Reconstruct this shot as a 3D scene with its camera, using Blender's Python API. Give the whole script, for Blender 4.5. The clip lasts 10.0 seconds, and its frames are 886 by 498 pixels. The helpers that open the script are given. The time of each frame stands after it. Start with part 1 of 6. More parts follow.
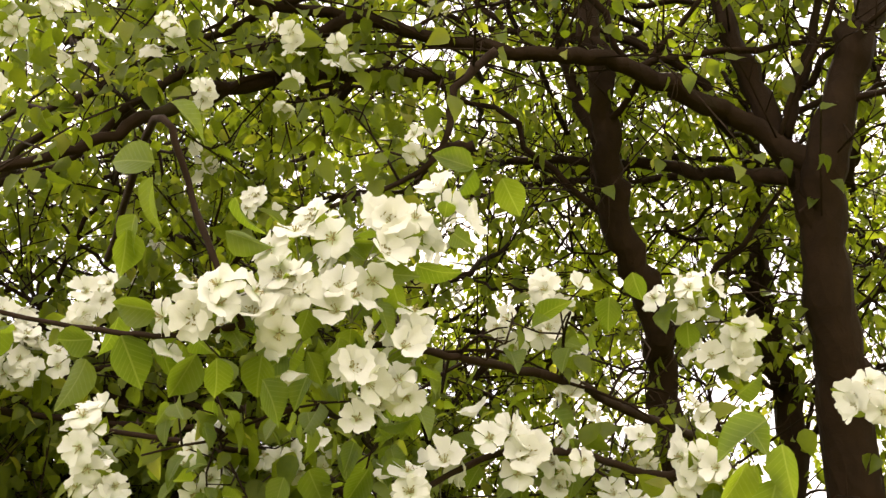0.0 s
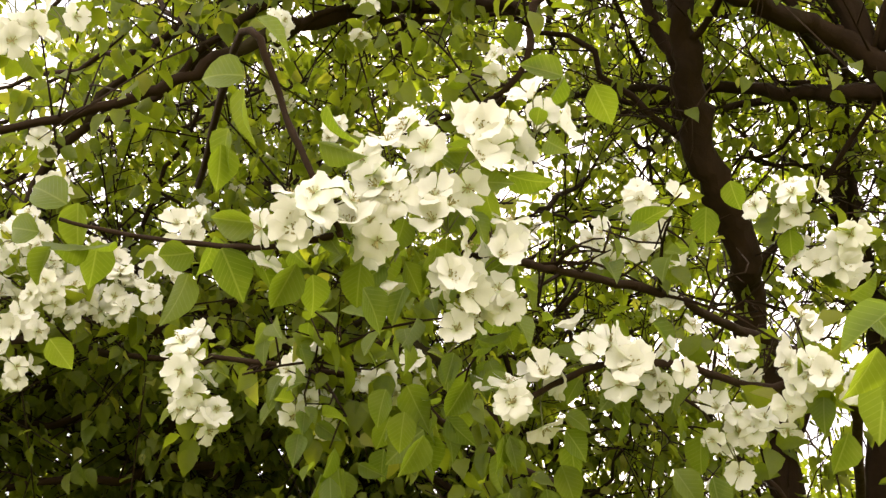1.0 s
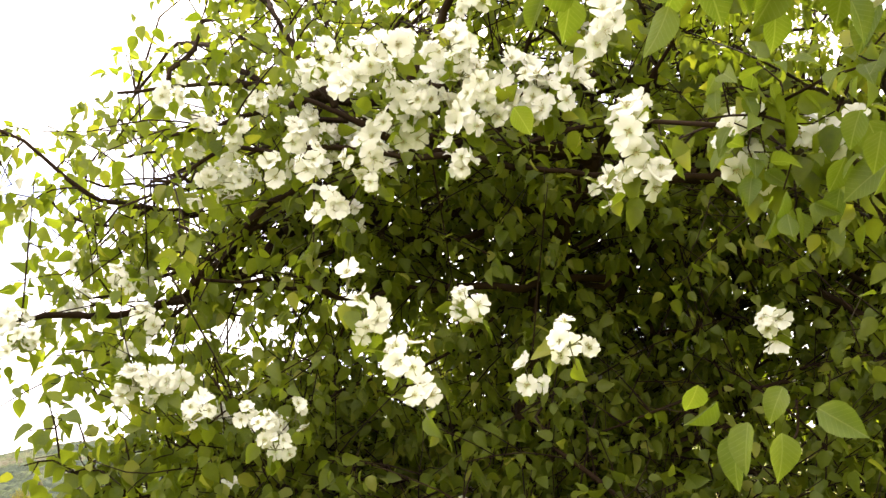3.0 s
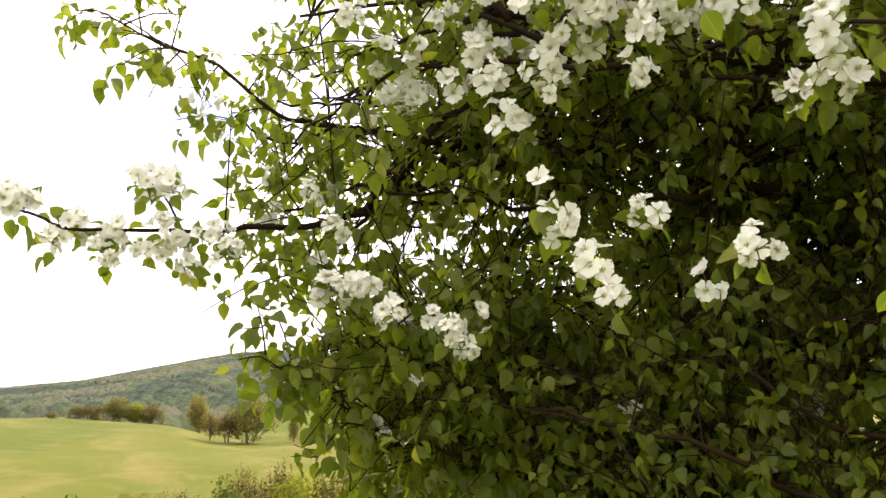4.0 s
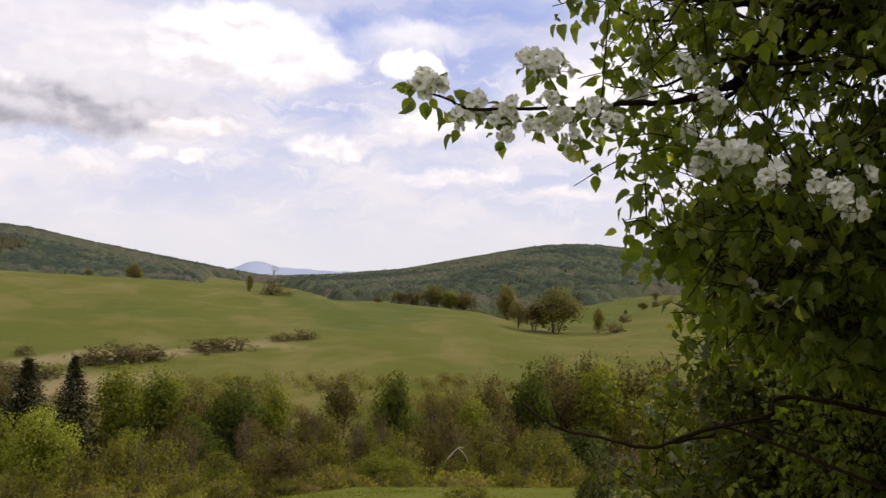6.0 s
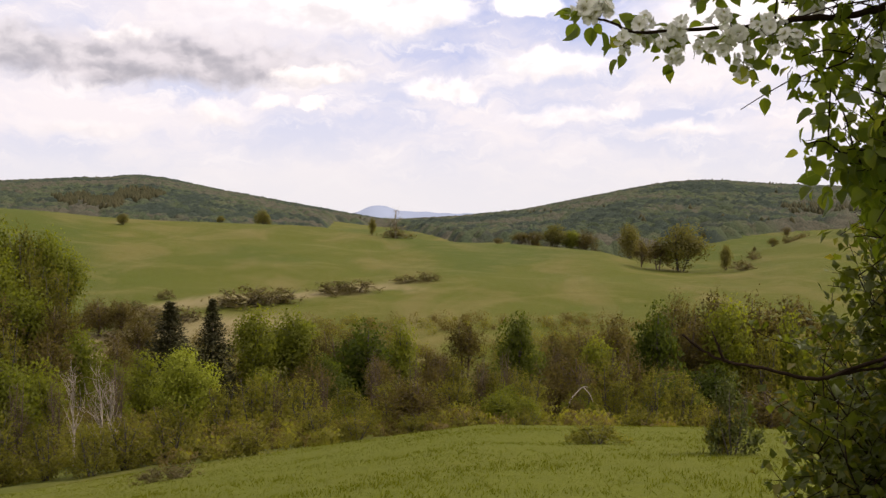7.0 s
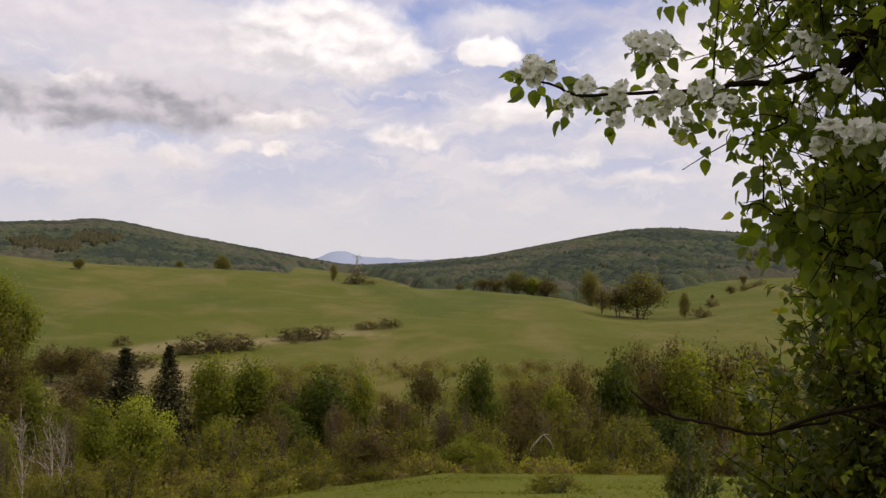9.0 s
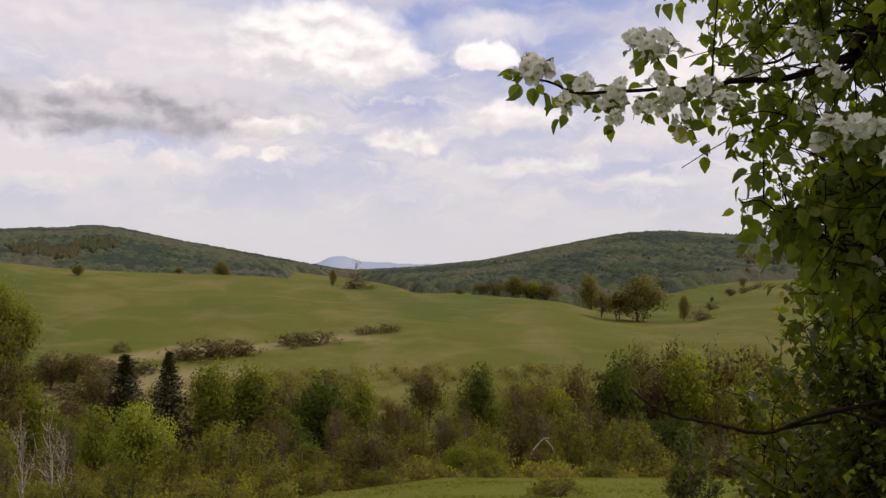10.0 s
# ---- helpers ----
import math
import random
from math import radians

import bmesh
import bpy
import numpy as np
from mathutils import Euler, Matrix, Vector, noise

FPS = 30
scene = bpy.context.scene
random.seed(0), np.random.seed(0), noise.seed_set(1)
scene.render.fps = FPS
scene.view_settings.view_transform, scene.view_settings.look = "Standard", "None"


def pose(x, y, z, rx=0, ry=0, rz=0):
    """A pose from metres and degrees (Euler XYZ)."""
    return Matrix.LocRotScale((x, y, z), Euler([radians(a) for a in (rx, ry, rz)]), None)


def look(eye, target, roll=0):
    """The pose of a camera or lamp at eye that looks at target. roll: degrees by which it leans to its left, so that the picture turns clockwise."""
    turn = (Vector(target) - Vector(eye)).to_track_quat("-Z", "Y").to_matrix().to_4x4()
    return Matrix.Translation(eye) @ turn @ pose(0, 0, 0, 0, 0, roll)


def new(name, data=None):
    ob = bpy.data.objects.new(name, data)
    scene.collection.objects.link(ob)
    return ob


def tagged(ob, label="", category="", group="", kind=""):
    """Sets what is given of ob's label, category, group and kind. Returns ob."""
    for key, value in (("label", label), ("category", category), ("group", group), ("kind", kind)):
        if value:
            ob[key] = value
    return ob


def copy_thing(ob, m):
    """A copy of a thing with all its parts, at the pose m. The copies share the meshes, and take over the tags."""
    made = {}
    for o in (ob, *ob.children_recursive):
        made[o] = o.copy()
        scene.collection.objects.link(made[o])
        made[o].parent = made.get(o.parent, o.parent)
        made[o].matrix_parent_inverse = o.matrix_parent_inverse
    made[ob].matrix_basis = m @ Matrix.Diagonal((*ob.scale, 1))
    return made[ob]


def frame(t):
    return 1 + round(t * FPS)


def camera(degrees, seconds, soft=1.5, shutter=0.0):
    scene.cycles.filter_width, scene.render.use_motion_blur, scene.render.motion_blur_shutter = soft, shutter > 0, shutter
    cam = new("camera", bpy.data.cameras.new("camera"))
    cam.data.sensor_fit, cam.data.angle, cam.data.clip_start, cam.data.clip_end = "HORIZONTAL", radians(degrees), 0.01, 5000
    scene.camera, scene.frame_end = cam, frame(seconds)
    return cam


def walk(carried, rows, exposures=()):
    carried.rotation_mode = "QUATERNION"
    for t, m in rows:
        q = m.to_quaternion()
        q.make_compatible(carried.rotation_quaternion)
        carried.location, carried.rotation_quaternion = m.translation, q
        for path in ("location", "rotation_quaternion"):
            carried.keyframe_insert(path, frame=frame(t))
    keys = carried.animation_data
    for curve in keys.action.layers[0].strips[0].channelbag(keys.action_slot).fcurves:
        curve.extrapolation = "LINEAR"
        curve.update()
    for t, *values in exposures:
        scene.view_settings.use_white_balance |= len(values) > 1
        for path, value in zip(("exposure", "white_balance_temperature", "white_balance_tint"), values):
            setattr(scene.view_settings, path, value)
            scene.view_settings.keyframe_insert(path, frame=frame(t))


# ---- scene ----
cam = camera(52.21, 10.0, soft=1.4, shutter=0.1)
PATH = [
    (0, look((0.428, 0.010, 1.859), (8.394, 4.644, 5.739), -5.44)),
    (0.5, look((0.439, 0.042, 1.847), (8.225, 5.175, 5.457), -5.64)),
    (1, look((0.437, 0.049, 1.831), (8.116, 5.429, 5.306), -5.66)),
    (1.5, look((0.407, 0.055, 1.809), (7.611, 6.034, 5.323), -5.30)),
    (2, look((0.385, 0.085, 1.784), (6.842, 7.013, 4.995), -4.71)),
    (2.5, look((0.318, 0.119, 1.726), (6.177, 7.730, 4.508), -2.97)),
    (2.7, look((0.322, 0.127, 1.708), (6.007, 7.918, 4.350), -2.33)),
    (3.8, look((0.256, 0.109, 1.686), (4.591, 8.965, 3.353), -0.43)),
    (4, look((0.244, 0.104, 1.674), (4.281, 9.124, 3.201), -0.19)),
    (4.5, look((0.186, 0.062, 1.655), (3.486, 9.434, 2.781), 0.60)),
    (5, look((0.132, 0.034, 1.629), (2.365, 9.754, 2.359), 1.85)),
    (5.5, look((0.099, 0.016, 1.619), (1.686, 9.881, 2.032), 1.69)),
    (6, look((0.065, 0.004, 1.610), (0.947, 9.960, 1.934), 1.29)),
    (6.2, look((0.046, 0.009, 1.601), (0.594, 9.993, 1.774), 1.23)),
    (7.3, look((-0.045, -0.001, 1.586), (-0.627, 9.974, 1.179), 0.14)),
    (7.5, look((-0.038, 0.011, 1.598), (-0.641, 9.985, 1.184), 0.45)),
    (8, look((-0.016, 0.014, 1.618), (-0.157, 10.013, 1.688), 0.31)),
    (8.5, look((0.008, 0.040, 1.605), (-0.002, 10.038, 1.830), 0.07)),
    (9, look((-0.000, -0.008, 1.611), (-0.008, 9.991, 1.781), 0.36)),
    (9.5, look((-0.004, -0.024, 1.619), (-0.011, 9.975, 1.799), -0.45)),
    (10, look((0.000, -0.000, 1.600), (0.000, 9.998, 1.818), 0.00)),
]
walk(cam, PATH, exposures=[
    (0.0, 1.8, 7600, 12), (1.0, 1.95, 7600, 12), (2.0, 2.28, 7500, 12), (2.7, 2.35, 7200, 13), (3.8, 1.88, 7000, 13), (4.1, 1.52, 6800, 13), (4.5, 0.72, 6500, 12), (5.0, 0.22, 6300, 12),
    (6.2, 0.05, 6600, 15), (7.5, 0.2, 6800, 15), (8.0, -0.15, 6700, 15), (9.0, -0.2, 6700, 15), (10.0, -0.2, 6700, 15)])

# ---- daylight: a sky of broken cloud and a high sun on the right ----
SUN_ELEVATION, SUN_BEARING = 48, 78
SKY_SHIFT = (1.7, 0.4, 2.2)
world = bpy.data.worlds.new("sky")
scene.world = world
world.use_nodes = True


class Nodes:
    """A short way to write node trees."""

    def __init__(self, tree):
        self.tree = tree
        tree.nodes.clear()

    def add(self, kind, ins=None, **props):
        n = self.tree.nodes.new(kind)
        for k, v in props.items():
            setattr(n, k, v)
        for k, v in (ins or {}).items():
            if isinstance(v, bpy.types.NodeSocket):
                self.tree.links.new(v, n.inputs[k])
            else:
                n.inputs[k].default_value = v
        return n

    def math(self, op, a, b=0.0, c=None):
        ins = {0: a, 1: b}
        if c is not None:
            ins[2] = c
        return self.add("ShaderNodeMath", ins, operation=op).outputs[0]

    def vmath(self, op, a, b=(0, 0, 0)):
        return self.add("ShaderNodeVectorMath", {0: a, 1: b}, operation=op).outputs[0]

    def noise(self, vec, scale, detail=4.0, rough=0.55, dist=0.0):
        return self.add("ShaderNodeTexNoise", {"Vector": vec, "Scale": scale, "Detail": detail, "Roughness": rough, "Distortion": dist}).outputs["Fac"]

    def ramp(self, fac, lo, hi, a=0.0, b=1.0):
        return self.add("ShaderNodeMapRange", {0: fac, 1: lo, 2: hi, 3: a, 4: b}, interpolation_type="SMOOTHSTEP").outputs[0]

    def mix(self, fac, a, b, blend="MIX"):
        n = self.add("ShaderNodeMix", data_type="RGBA", blend_type=blend)
        for sock, v in ((n.inputs[0], fac), (n.inputs[6], a), (n.inputs[7], b)):
            if isinstance(v, bpy.types.NodeSocket):
                self.tree.links.new(v, sock)
            else:
                sock.default_value = v if isinstance(v, float) else (*v, 1.0)
        return n.outputs[2]


n = Nodes(world.node_tree)
way = n.add("ShaderNodeTexCoord").outputs["Generated"]
blue = n.add("ShaderNodeTexSky", sky_type="NISHITA", sun_disc=False, sun_elevation=radians(SUN_ELEVATION), sun_rotation=radians(SUN_BEARING), air_density=1.0, dust_density=2.0, altitude=500.0)
sep = n.add("ShaderNodeSeparateXYZ", {0: way})
height = sep.outputs[2]
# bearing and elevation in degrees, billowed at two scales so that cloud edges turn lumpy
bearing = n.math("MULTIPLY", n.math("ARCTAN2", sep.outputs[0], sep.outputs[1]), 57.296)
rise = n.math("MULTIPLY", n.math("ARCSINE", height), 57.296)
chart = n.add("ShaderNodeCombineXYZ", {0: bearing, 1: rise, 2: 0.0}).outputs[0]


def billow(vec, scale, amp, detail):
    wave = n.add("ShaderNodeTexNoise", {"Vector": vec, "Scale": scale, "Detail": detail, "Roughness": 0.56}).outputs["Color"]
    return n.vmath("ADD", vec, n.vmath("MULTIPLY", n.vmath("SUBTRACT", wave, (0.5, 0.5, 0.5)), (amp * 1.3, amp, 0.0)))


lumpy = billow(billow(chart, 0.22, 2.0, 2.0), 0.75, 1.8, 7.0)
spot = n.add("ShaderNodeSeparateXYZ", {0: lumpy})
gentle = n.vmath("MULTIPLY", billow(chart, 0.5, 1.2, 5.0), (0.6, 1.0, 1.0))
relief = n.math("SUBTRACT", n.noise(gentle, 0.55, 4.0, 0.5), n.noise(n.vmath("ADD", gentle, (0.25, 0.45, 0.0)), 0.55, 3.0, 0.5))


def heaped(az, el, wide, high, flat=1.0):
    """How far inside a heap of cloud: 1 at its heart, 0 at its rim; flat draws its foot up. Also its height over the heart."""
    u = n.math("DIVIDE", n.math("SUBTRACT", spot.outputs[0], az), wide)
    v = n.math("DIVIDE", n.math("SUBTRACT", spot.outputs[1], el), high)
    w = n.math("MAXIMUM", v, n.math("MULTIPLY", v, -flat))
    return n.math("SUBTRACT", 1.0, n.math("SQRT", n.math("ADD", n.math("MULTIPLY", u, u), n.math("MULTIPLY", w, w)))), v


def glow(az, el, wide, high, much):
    u = n.math("DIVIDE", n.math("SUBTRACT", bearing, az), wide)
    v = n.math("DIVIDE", n.math("SUBTRACT", rise, el), high)
    r = n.math("ADD", n.math("MULTIPLY", u, u), n.math("MULTIPLY", v, v))
    return n.math("MULTIPLY", n.math("POWER", 2.718, n.math("MULTIPLY", r, -1.0)), much)


# thin veils and a blue gap behind the heaps
veil = n.noise(n.vmath("MULTIPLY", lumpy, (0.35, 1.0, 1.0)), 0.28, 6.0, 0.55)
sky = n.mix(n.ramp(veil, 0.36, 0.62), (0.62, 0.66, 0.82), (0.86, 0.83, 0.86))
gap = n.math("ADD", glow(4.0, 16.2, 9.5, 2.3, 0.95), n.math("ADD", glow(-1.2, 14.0, 2.6, 2.6, 0.75), glow(5.0, 12.0, 4.5, 1.8, 0.55)))
gap = n.math("ADD", gap, n.math("ADD", glow(-3.0, 10.0, 4.0, 0.9, 0.45), glow(9.0, 15.0, 8.0, 4.0, 0.35)))
gap = n.math("MULTIPLY", n.math("MINIMUM", gap, 1.0), n.ramp(veil, 0.66, 0.36, 0.45, 1.0))
clear = n.mix(0.88, n.mix(1.0, blue.outputs[0], (0.11, 0.11, 0.11), "MULTIPLY"), (0.36, 0.45, 0.80))
sky = n.mix(gap, sky, clear)
wisp = n.noise(n.vmath("MULTIPLY", lumpy, (0.30, 1.0, 1.0)), 0.9, 7.0, 0.62)
sky = n.mix(n.math("MULTIPLY", n.ramp(wisp, 0.50, 0.68), n.math("MULTIPLY", n.ramp(rise, 16.0, 12.0), 0.6)), sky, (0.96, 0.93, 0.93))
# each heap: place, size, drawn-up foot, softness of its rim, colour of its foot and of its head
for az, el, wide, high, flat, soft, foot, head in (
        (-13.0, 12.9, 9.0, 2.2, 1.0, 0.85, (0.80, 0.78, 0.83), (0.98, 0.95, 0.96)),
        (-25.0, 15.0, 11.0, 2.6, 1.0, 0.95, (0.80, 0.77, 0.84), (0.95, 0.91, 0.94)),
        (3.0, 14.9, 4.6, 1.0, 1.0, 0.9, (0.85, 0.85, 0.92), (0.95, 0.94, 0.97)),
        (-7.8, 13.9, 6.4, 2.8, 1.2, 0.35, (0.80, 0.78, 0.81), (1.22, 1.19, 1.16)),
        (-4.9, 12.9, 4.4, 1.9, 1.1, 0.35, (0.82, 0.80, 0.83), (1.25, 1.22, 1.19)),
        (-20.5, 9.2, 12.5, 2.2, 1.6, 0.5, (0.40, 0.40, 0.45), (0.76, 0.73, 0.77)),
        (-31.0, 9.6, 7.0, 1.3, 1.5, 0.5, (0.44, 0.44, 0.49), (0.86, 0.83, 0.86)),
        (-10.4, 8.8, 2.9, 0.75, 1.3, 0.5, (0.80, 0.77, 0.78), (1.16, 1.10, 1.06)),
        (-22.0, 10.9, 2.6, 0.6, 1.4, 0.5, (0.66, 0.64, 0.68), (1.05, 1.01, 1.00)),
        (2.9, 13.3, 2.3, 1.0, 1.3, 0.28, (0.95, 0.93, 0.93), (1.24, 1.22, 1.20)),
        (-2.3, 7.9, 3.0, 0.8, 1.3, 0.45, (0.84, 0.81, 0.83), (1.18, 1.13, 1.09)),
        (4.2, 9.5, 4.2, 1.05, 1.2, 0.5, (0.86, 0.84, 0.86), (1.17, 1.13, 1.10)),
        (-10.1, 6.9, 1.0, 0.45, 1.2, 0.45, (0.90, 0.86, 0.85), (1.16, 1.09, 1.04)),
        (-12.8, 7.2, 1.3, 0.45, 1.2, 0.6, (0.86, 0.83, 0.84), (1.08, 1.02, 0.99)),
        (-16.5, 6.3, 2.7, 0.9, 1.2, 0.7, (0.82, 0.79, 0.81), (1.06, 1.00, 0.97)),
        (8.6, 6.6, 1.8, 0.5, 1.3, 0.6, (0.84, 0.83, 0.86), (1.06, 1.02, 1.00)),
        (5.0, 6.2, 3.6, 0.7, 1.3, 0.8, (0.78, 0.77, 0.82), (1.02, 0.98, 0.97)),
        (12.5, 5.2, 4.0, 0.6, 1.3, 0.8, (0.82, 0.80, 0.83), (1.02, 0.97, 0.96)),
        (-24.0, 5.4, 4.0, 0.5, 1.2, 0.9, (0.82, 0.79, 0.81), (0.98, 0.93, 0.92)),
        (3.0, 21.6, 9.0, 2.6, 1.0, 0.6, (0.90, 0.88, 0.90), (1.20, 1.16, 1.13)),
        (16.0, 11.5, 7.0, 3.2, 1.0, 0.8, (0.88, 0.86, 0.88), (1.14, 1.10, 1.08))):
    deep, up_ = heaped(az, el, wide, high, flat)
    tone = n.ramp(n.math("ADD", n.math("MULTIPLY", up_, 0.42), n.math("MULTIPLY", relief, 2.2)), -0.50, 0.55)
    sky = n.mix(n.ramp(deep, -soft * 0.45, soft), sky, n.mix(tone, foot, head))
# the same broken cloud goes on over the rest of the sky
heap = n.vmath("ADD", n.vmath("MULTIPLY", way, (1.0, 1.0, 1.9)), SKY_SHIFT)
big = n.noise(heap, 4.2, 9.0, 0.58, 0.2)
lit = n.noise(n.vmath("ADD", heap, (0.0, 0.0, 0.045)), 4.2, 6.0, 0.58, 0.2)
around = n.math("MAXIMUM", n.ramp(n.math("ABSOLUTE", bearing), 33.0, 46.0), n.ramp(rise, 21.0, 29.0))
cover = n.math("MULTIPLY", n.ramp(big, 0.44, 0.57), around)
sky = n.mix(cover, sky, n.mix(n.ramp(n.math("SUBTRACT", big, lit), -0.075, 0.05), (0.70, 0.69, 0.72), (1.18, 1.13, 1.08)))
sky = n.mix(n.ramp(height, 0.015, 0.125, 0.92, 0.0), sky, (0.77, 0.77, 0.80))
n.add("ShaderNodeOutputWorld", {0: n.add("ShaderNodeBackground", {0: sky, 1: 1.0}).outputs[0]})

sun = new("sun", bpy.data.lights.new("sun", "SUN"))
sun.data.energy, sun.data.angle, sun.data.color = 3.0, radians(2.5), (1.0, 0.95, 0.86)
b_, e_ = radians(SUN_BEARING), radians(SUN_ELEVATION)
sun.matrix_world = look((200 * math.sin(b_) * math.cos(e_), 200 * math.cos(b_) * math.cos(e_), 200 * math.sin(e_)), (0, 0, 0))


# ---- materials ----
def material(name):
    m = bpy.data.materials.new(name)
    m.use_nodes = True
    return m, Nodes(m.node_tree)


def leaf_material(name, dark, light, clear=0.45, gloss=0.45, by_object=False, young=None, ribs=False):
    """Leaves: two greens mixed leaf by leaf, letting light through."""
    m, n = material(name)
    geo = n.add("ShaderNodeNewGeometry")
    info = n.add("ShaderNodeObjectInfo")
    pos = geo.outputs["Position"]
    fac = n.math("MULTIPLY_ADD", geo.outputs["Random Per Island"], 0.7, n.math("MULTIPLY", n.noise(pos, 1.3, 2.0), 0.3))
    if by_object:
        fac = n.math("ADD", n.math("MULTIPLY", fac, 0.22), n.math("MULTIPLY", info.outputs["Random"], 0.78))
    col = n.mix(fac, dark, light)
    if young:
        col = n.mix(n.ramp(geo.outputs["Random Per Island"], 0.88, 1.0), col, young)
    veins = n.noise(pos, 160.0, 2.0)
    col = n.mix(n.math("MULTIPLY", veins, 0.0 if by_object else 0.25), col, tuple(v * 1.5 for v in light))
    relief = veins
    if ribs:
        # midrib and side ribs, in the leaf's own length and width, and a leaf-by-leaf tone
        own = n.add("ShaderNodeSeparateXYZ", {0: n.add("ShaderNodeTexCoord").outputs["Object"]})
        wide = n.math("ABSOLUTE", own.outputs[0])
        mid = n.ramp(wide, 0.022, 0.006)
        along = n.math("SUBTRACT", own.outputs[1], n.math("MULTIPLY", wide, 0.9))
        side = n.ramp(n.math("PINGPONG", along, 0.055), 0.010, 0.0)
        rib = n.math("MAXIMUM", mid, n.math("MULTIPLY", side, 0.55))
        col = n.mix(n.math("MULTIPLY", info.outputs["Random"], 0.6), col, (0.080, 0.13, 0.02))
        col = n.mix(n.math("MULTIPLY", n.ramp(n.noise(pos, 45.0, 3.0), 0.45, 0.7), 0.4), col, (0.17, 0.20, 0.05))
        col = n.mix(n.math("MULTIPLY", rib, 0.55), col, (0.25, 0.29, 0.11))
        relief = n.math("SUBTRACT", veins, n.math("MULTIPLY", rib, 2.0))
    bump = n.add("ShaderNodeBump", {"Strength": 0.35, "Distance": 0.002, "Height": relief}).outputs[0]
    face = n.mix(1.0, col, (0.95, 0.95, 0.95), "MULTIPLY") if gloss < 0.6 else col
    body = n.add("ShaderNodeBsdfPrincipled", {"Base Color": face, "Roughness": gloss, "Normal": bump, "Specular IOR Level": 0.08 if gloss >= 0.6 else 0.28}).outputs[0]
    warm = n.mix(1.0, col, (1.74, 1.78, 0.60), "MULTIPLY")
    through_ = n.add("ShaderNodeBsdfTranslucent", {"Color": warm}).outputs[0]
    n.add("ShaderNodeOutputMaterial", {0: n.add("ShaderNodeMixShader", {0: clear, 1: body, 2: through_}).outputs[0]})
    return m


def bark_material(name, dark, light, scale=18.0):
    m, n = material(name)
    pos = n.add("ShaderNodeTexCoord").outputs["Object"]
    plates = n.add("ShaderNodeTexVoronoi", {"Vector": n.vmath("MULTIPLY", pos, (1, 1, 0.35)), "Scale": scale * 2.2}).outputs["Distance"]
    grain = n.noise(pos, scale, 6.0, 0.65, 0.4)
    moss = n.ramp(n.noise(pos, scale * 0.12, 3.0), 0.58, 0.72)
    col = n.mix(grain, dark, light)
    col = n.mix(n.math("MULTIPLY", moss, 0.35), col, (0.07, 0.075, 0.03))
    bump = n.add("ShaderNodeBump", {"Strength": 0.9, "Distance": 0.006, "Height": n.math("ADD", plates, grain)}).outputs[0]
    n.add("ShaderNodeOutputMaterial", {0: n.add("ShaderNodeBsdfPrincipled", {"Base Color": col, "Roughness": 0.9, "Normal": bump, "Specular IOR Level": 0.15}).outputs[0]})
    return m


PEAR_LEAF = leaf_material("pear_leaf", (0.066, 0.102, 0.014), (0.170, 0.197, 0.030), 0.62, 0.42, young=(0.26, 0.26, 0.06))
RIBBED_LEAF = leaf_material("ribbed_leaf", (0.082, 0.125, 0.018), (0.165, 0.205, 0.034), 0.58, 0.40, ribs=True)
SHRUB_LEAF = leaf_material("shrub_leaf", (0.040, 0.058, 0.008), (0.100, 0.108, 0.016), 0.45, 0.5, young=(0.22, 0.18, 0.04))
BARK = bark_material("pear_bark", (0.010, 0.006, 0.003), (0.036, 0.019, 0.009))
FAR_BARK = bark_material("grey_bark", (0.05, 0.042, 0.034), (0.13, 0.11, 0.09), 3.0)
PALE_BARK = bark_material("birch_bark", (0.20, 0.165, 0.125), (0.44, 0.38, 0.30), 2.0)
LIGHT_LEAF = leaf_material("light_leaf", (0.096, 0.108, 0.016), (0.172, 0.180, 0.028), 0.5, 0.7, True)
DARK_LEAF = leaf_material("dark_leaf", (0.044, 0.060, 0.010), (0.082, 0.094, 0.018), 0.48, 0.7, True)
LIME_LEAF = leaf_material("lime_leaf", (0.135, 0.155, 0.020), (0.225, 0.240, 0.032), 0.35, 0.7)
BROWN_LEAF = leaf_material("brown_leaf", (0.082, 0.064, 0.026), (0.136, 0.104, 0.044), 0.45, 0.8, True)
WILLOW_LEAF = leaf_material("willow_leaf", (0.108, 0.103, 0.022), (0.188, 0.172, 0.042), 0.5, 0.7, True)
THORN_LEAF = leaf_material("thorn_leaf", (0.115, 0.094, 0.052), (0.185, 0.150, 0.086), 0.4, 0.8, True)
MIXED_LEAF = leaf_material("mixed_leaf", (0.102, 0.094, 0.030), (0.164, 0.142, 0.048), 0.48, 0.7, True)
SPRUCE_LEAF = leaf_material("spruce_needle", (0.026, 0.033, 0.015), (0.068, 0.058, 0.028), 0.1, 0.8)
GRASS = leaf_material("grass_blade", (0.072, 0.086, 0.006), (0.125, 0.127, 0.013), 0.35, 0.6)
SILVER_LEAF = leaf_material("silver_leaf", (0.06, 0.078, 0.022), (0.14, 0.15, 0.06), 0.3, 0.6)


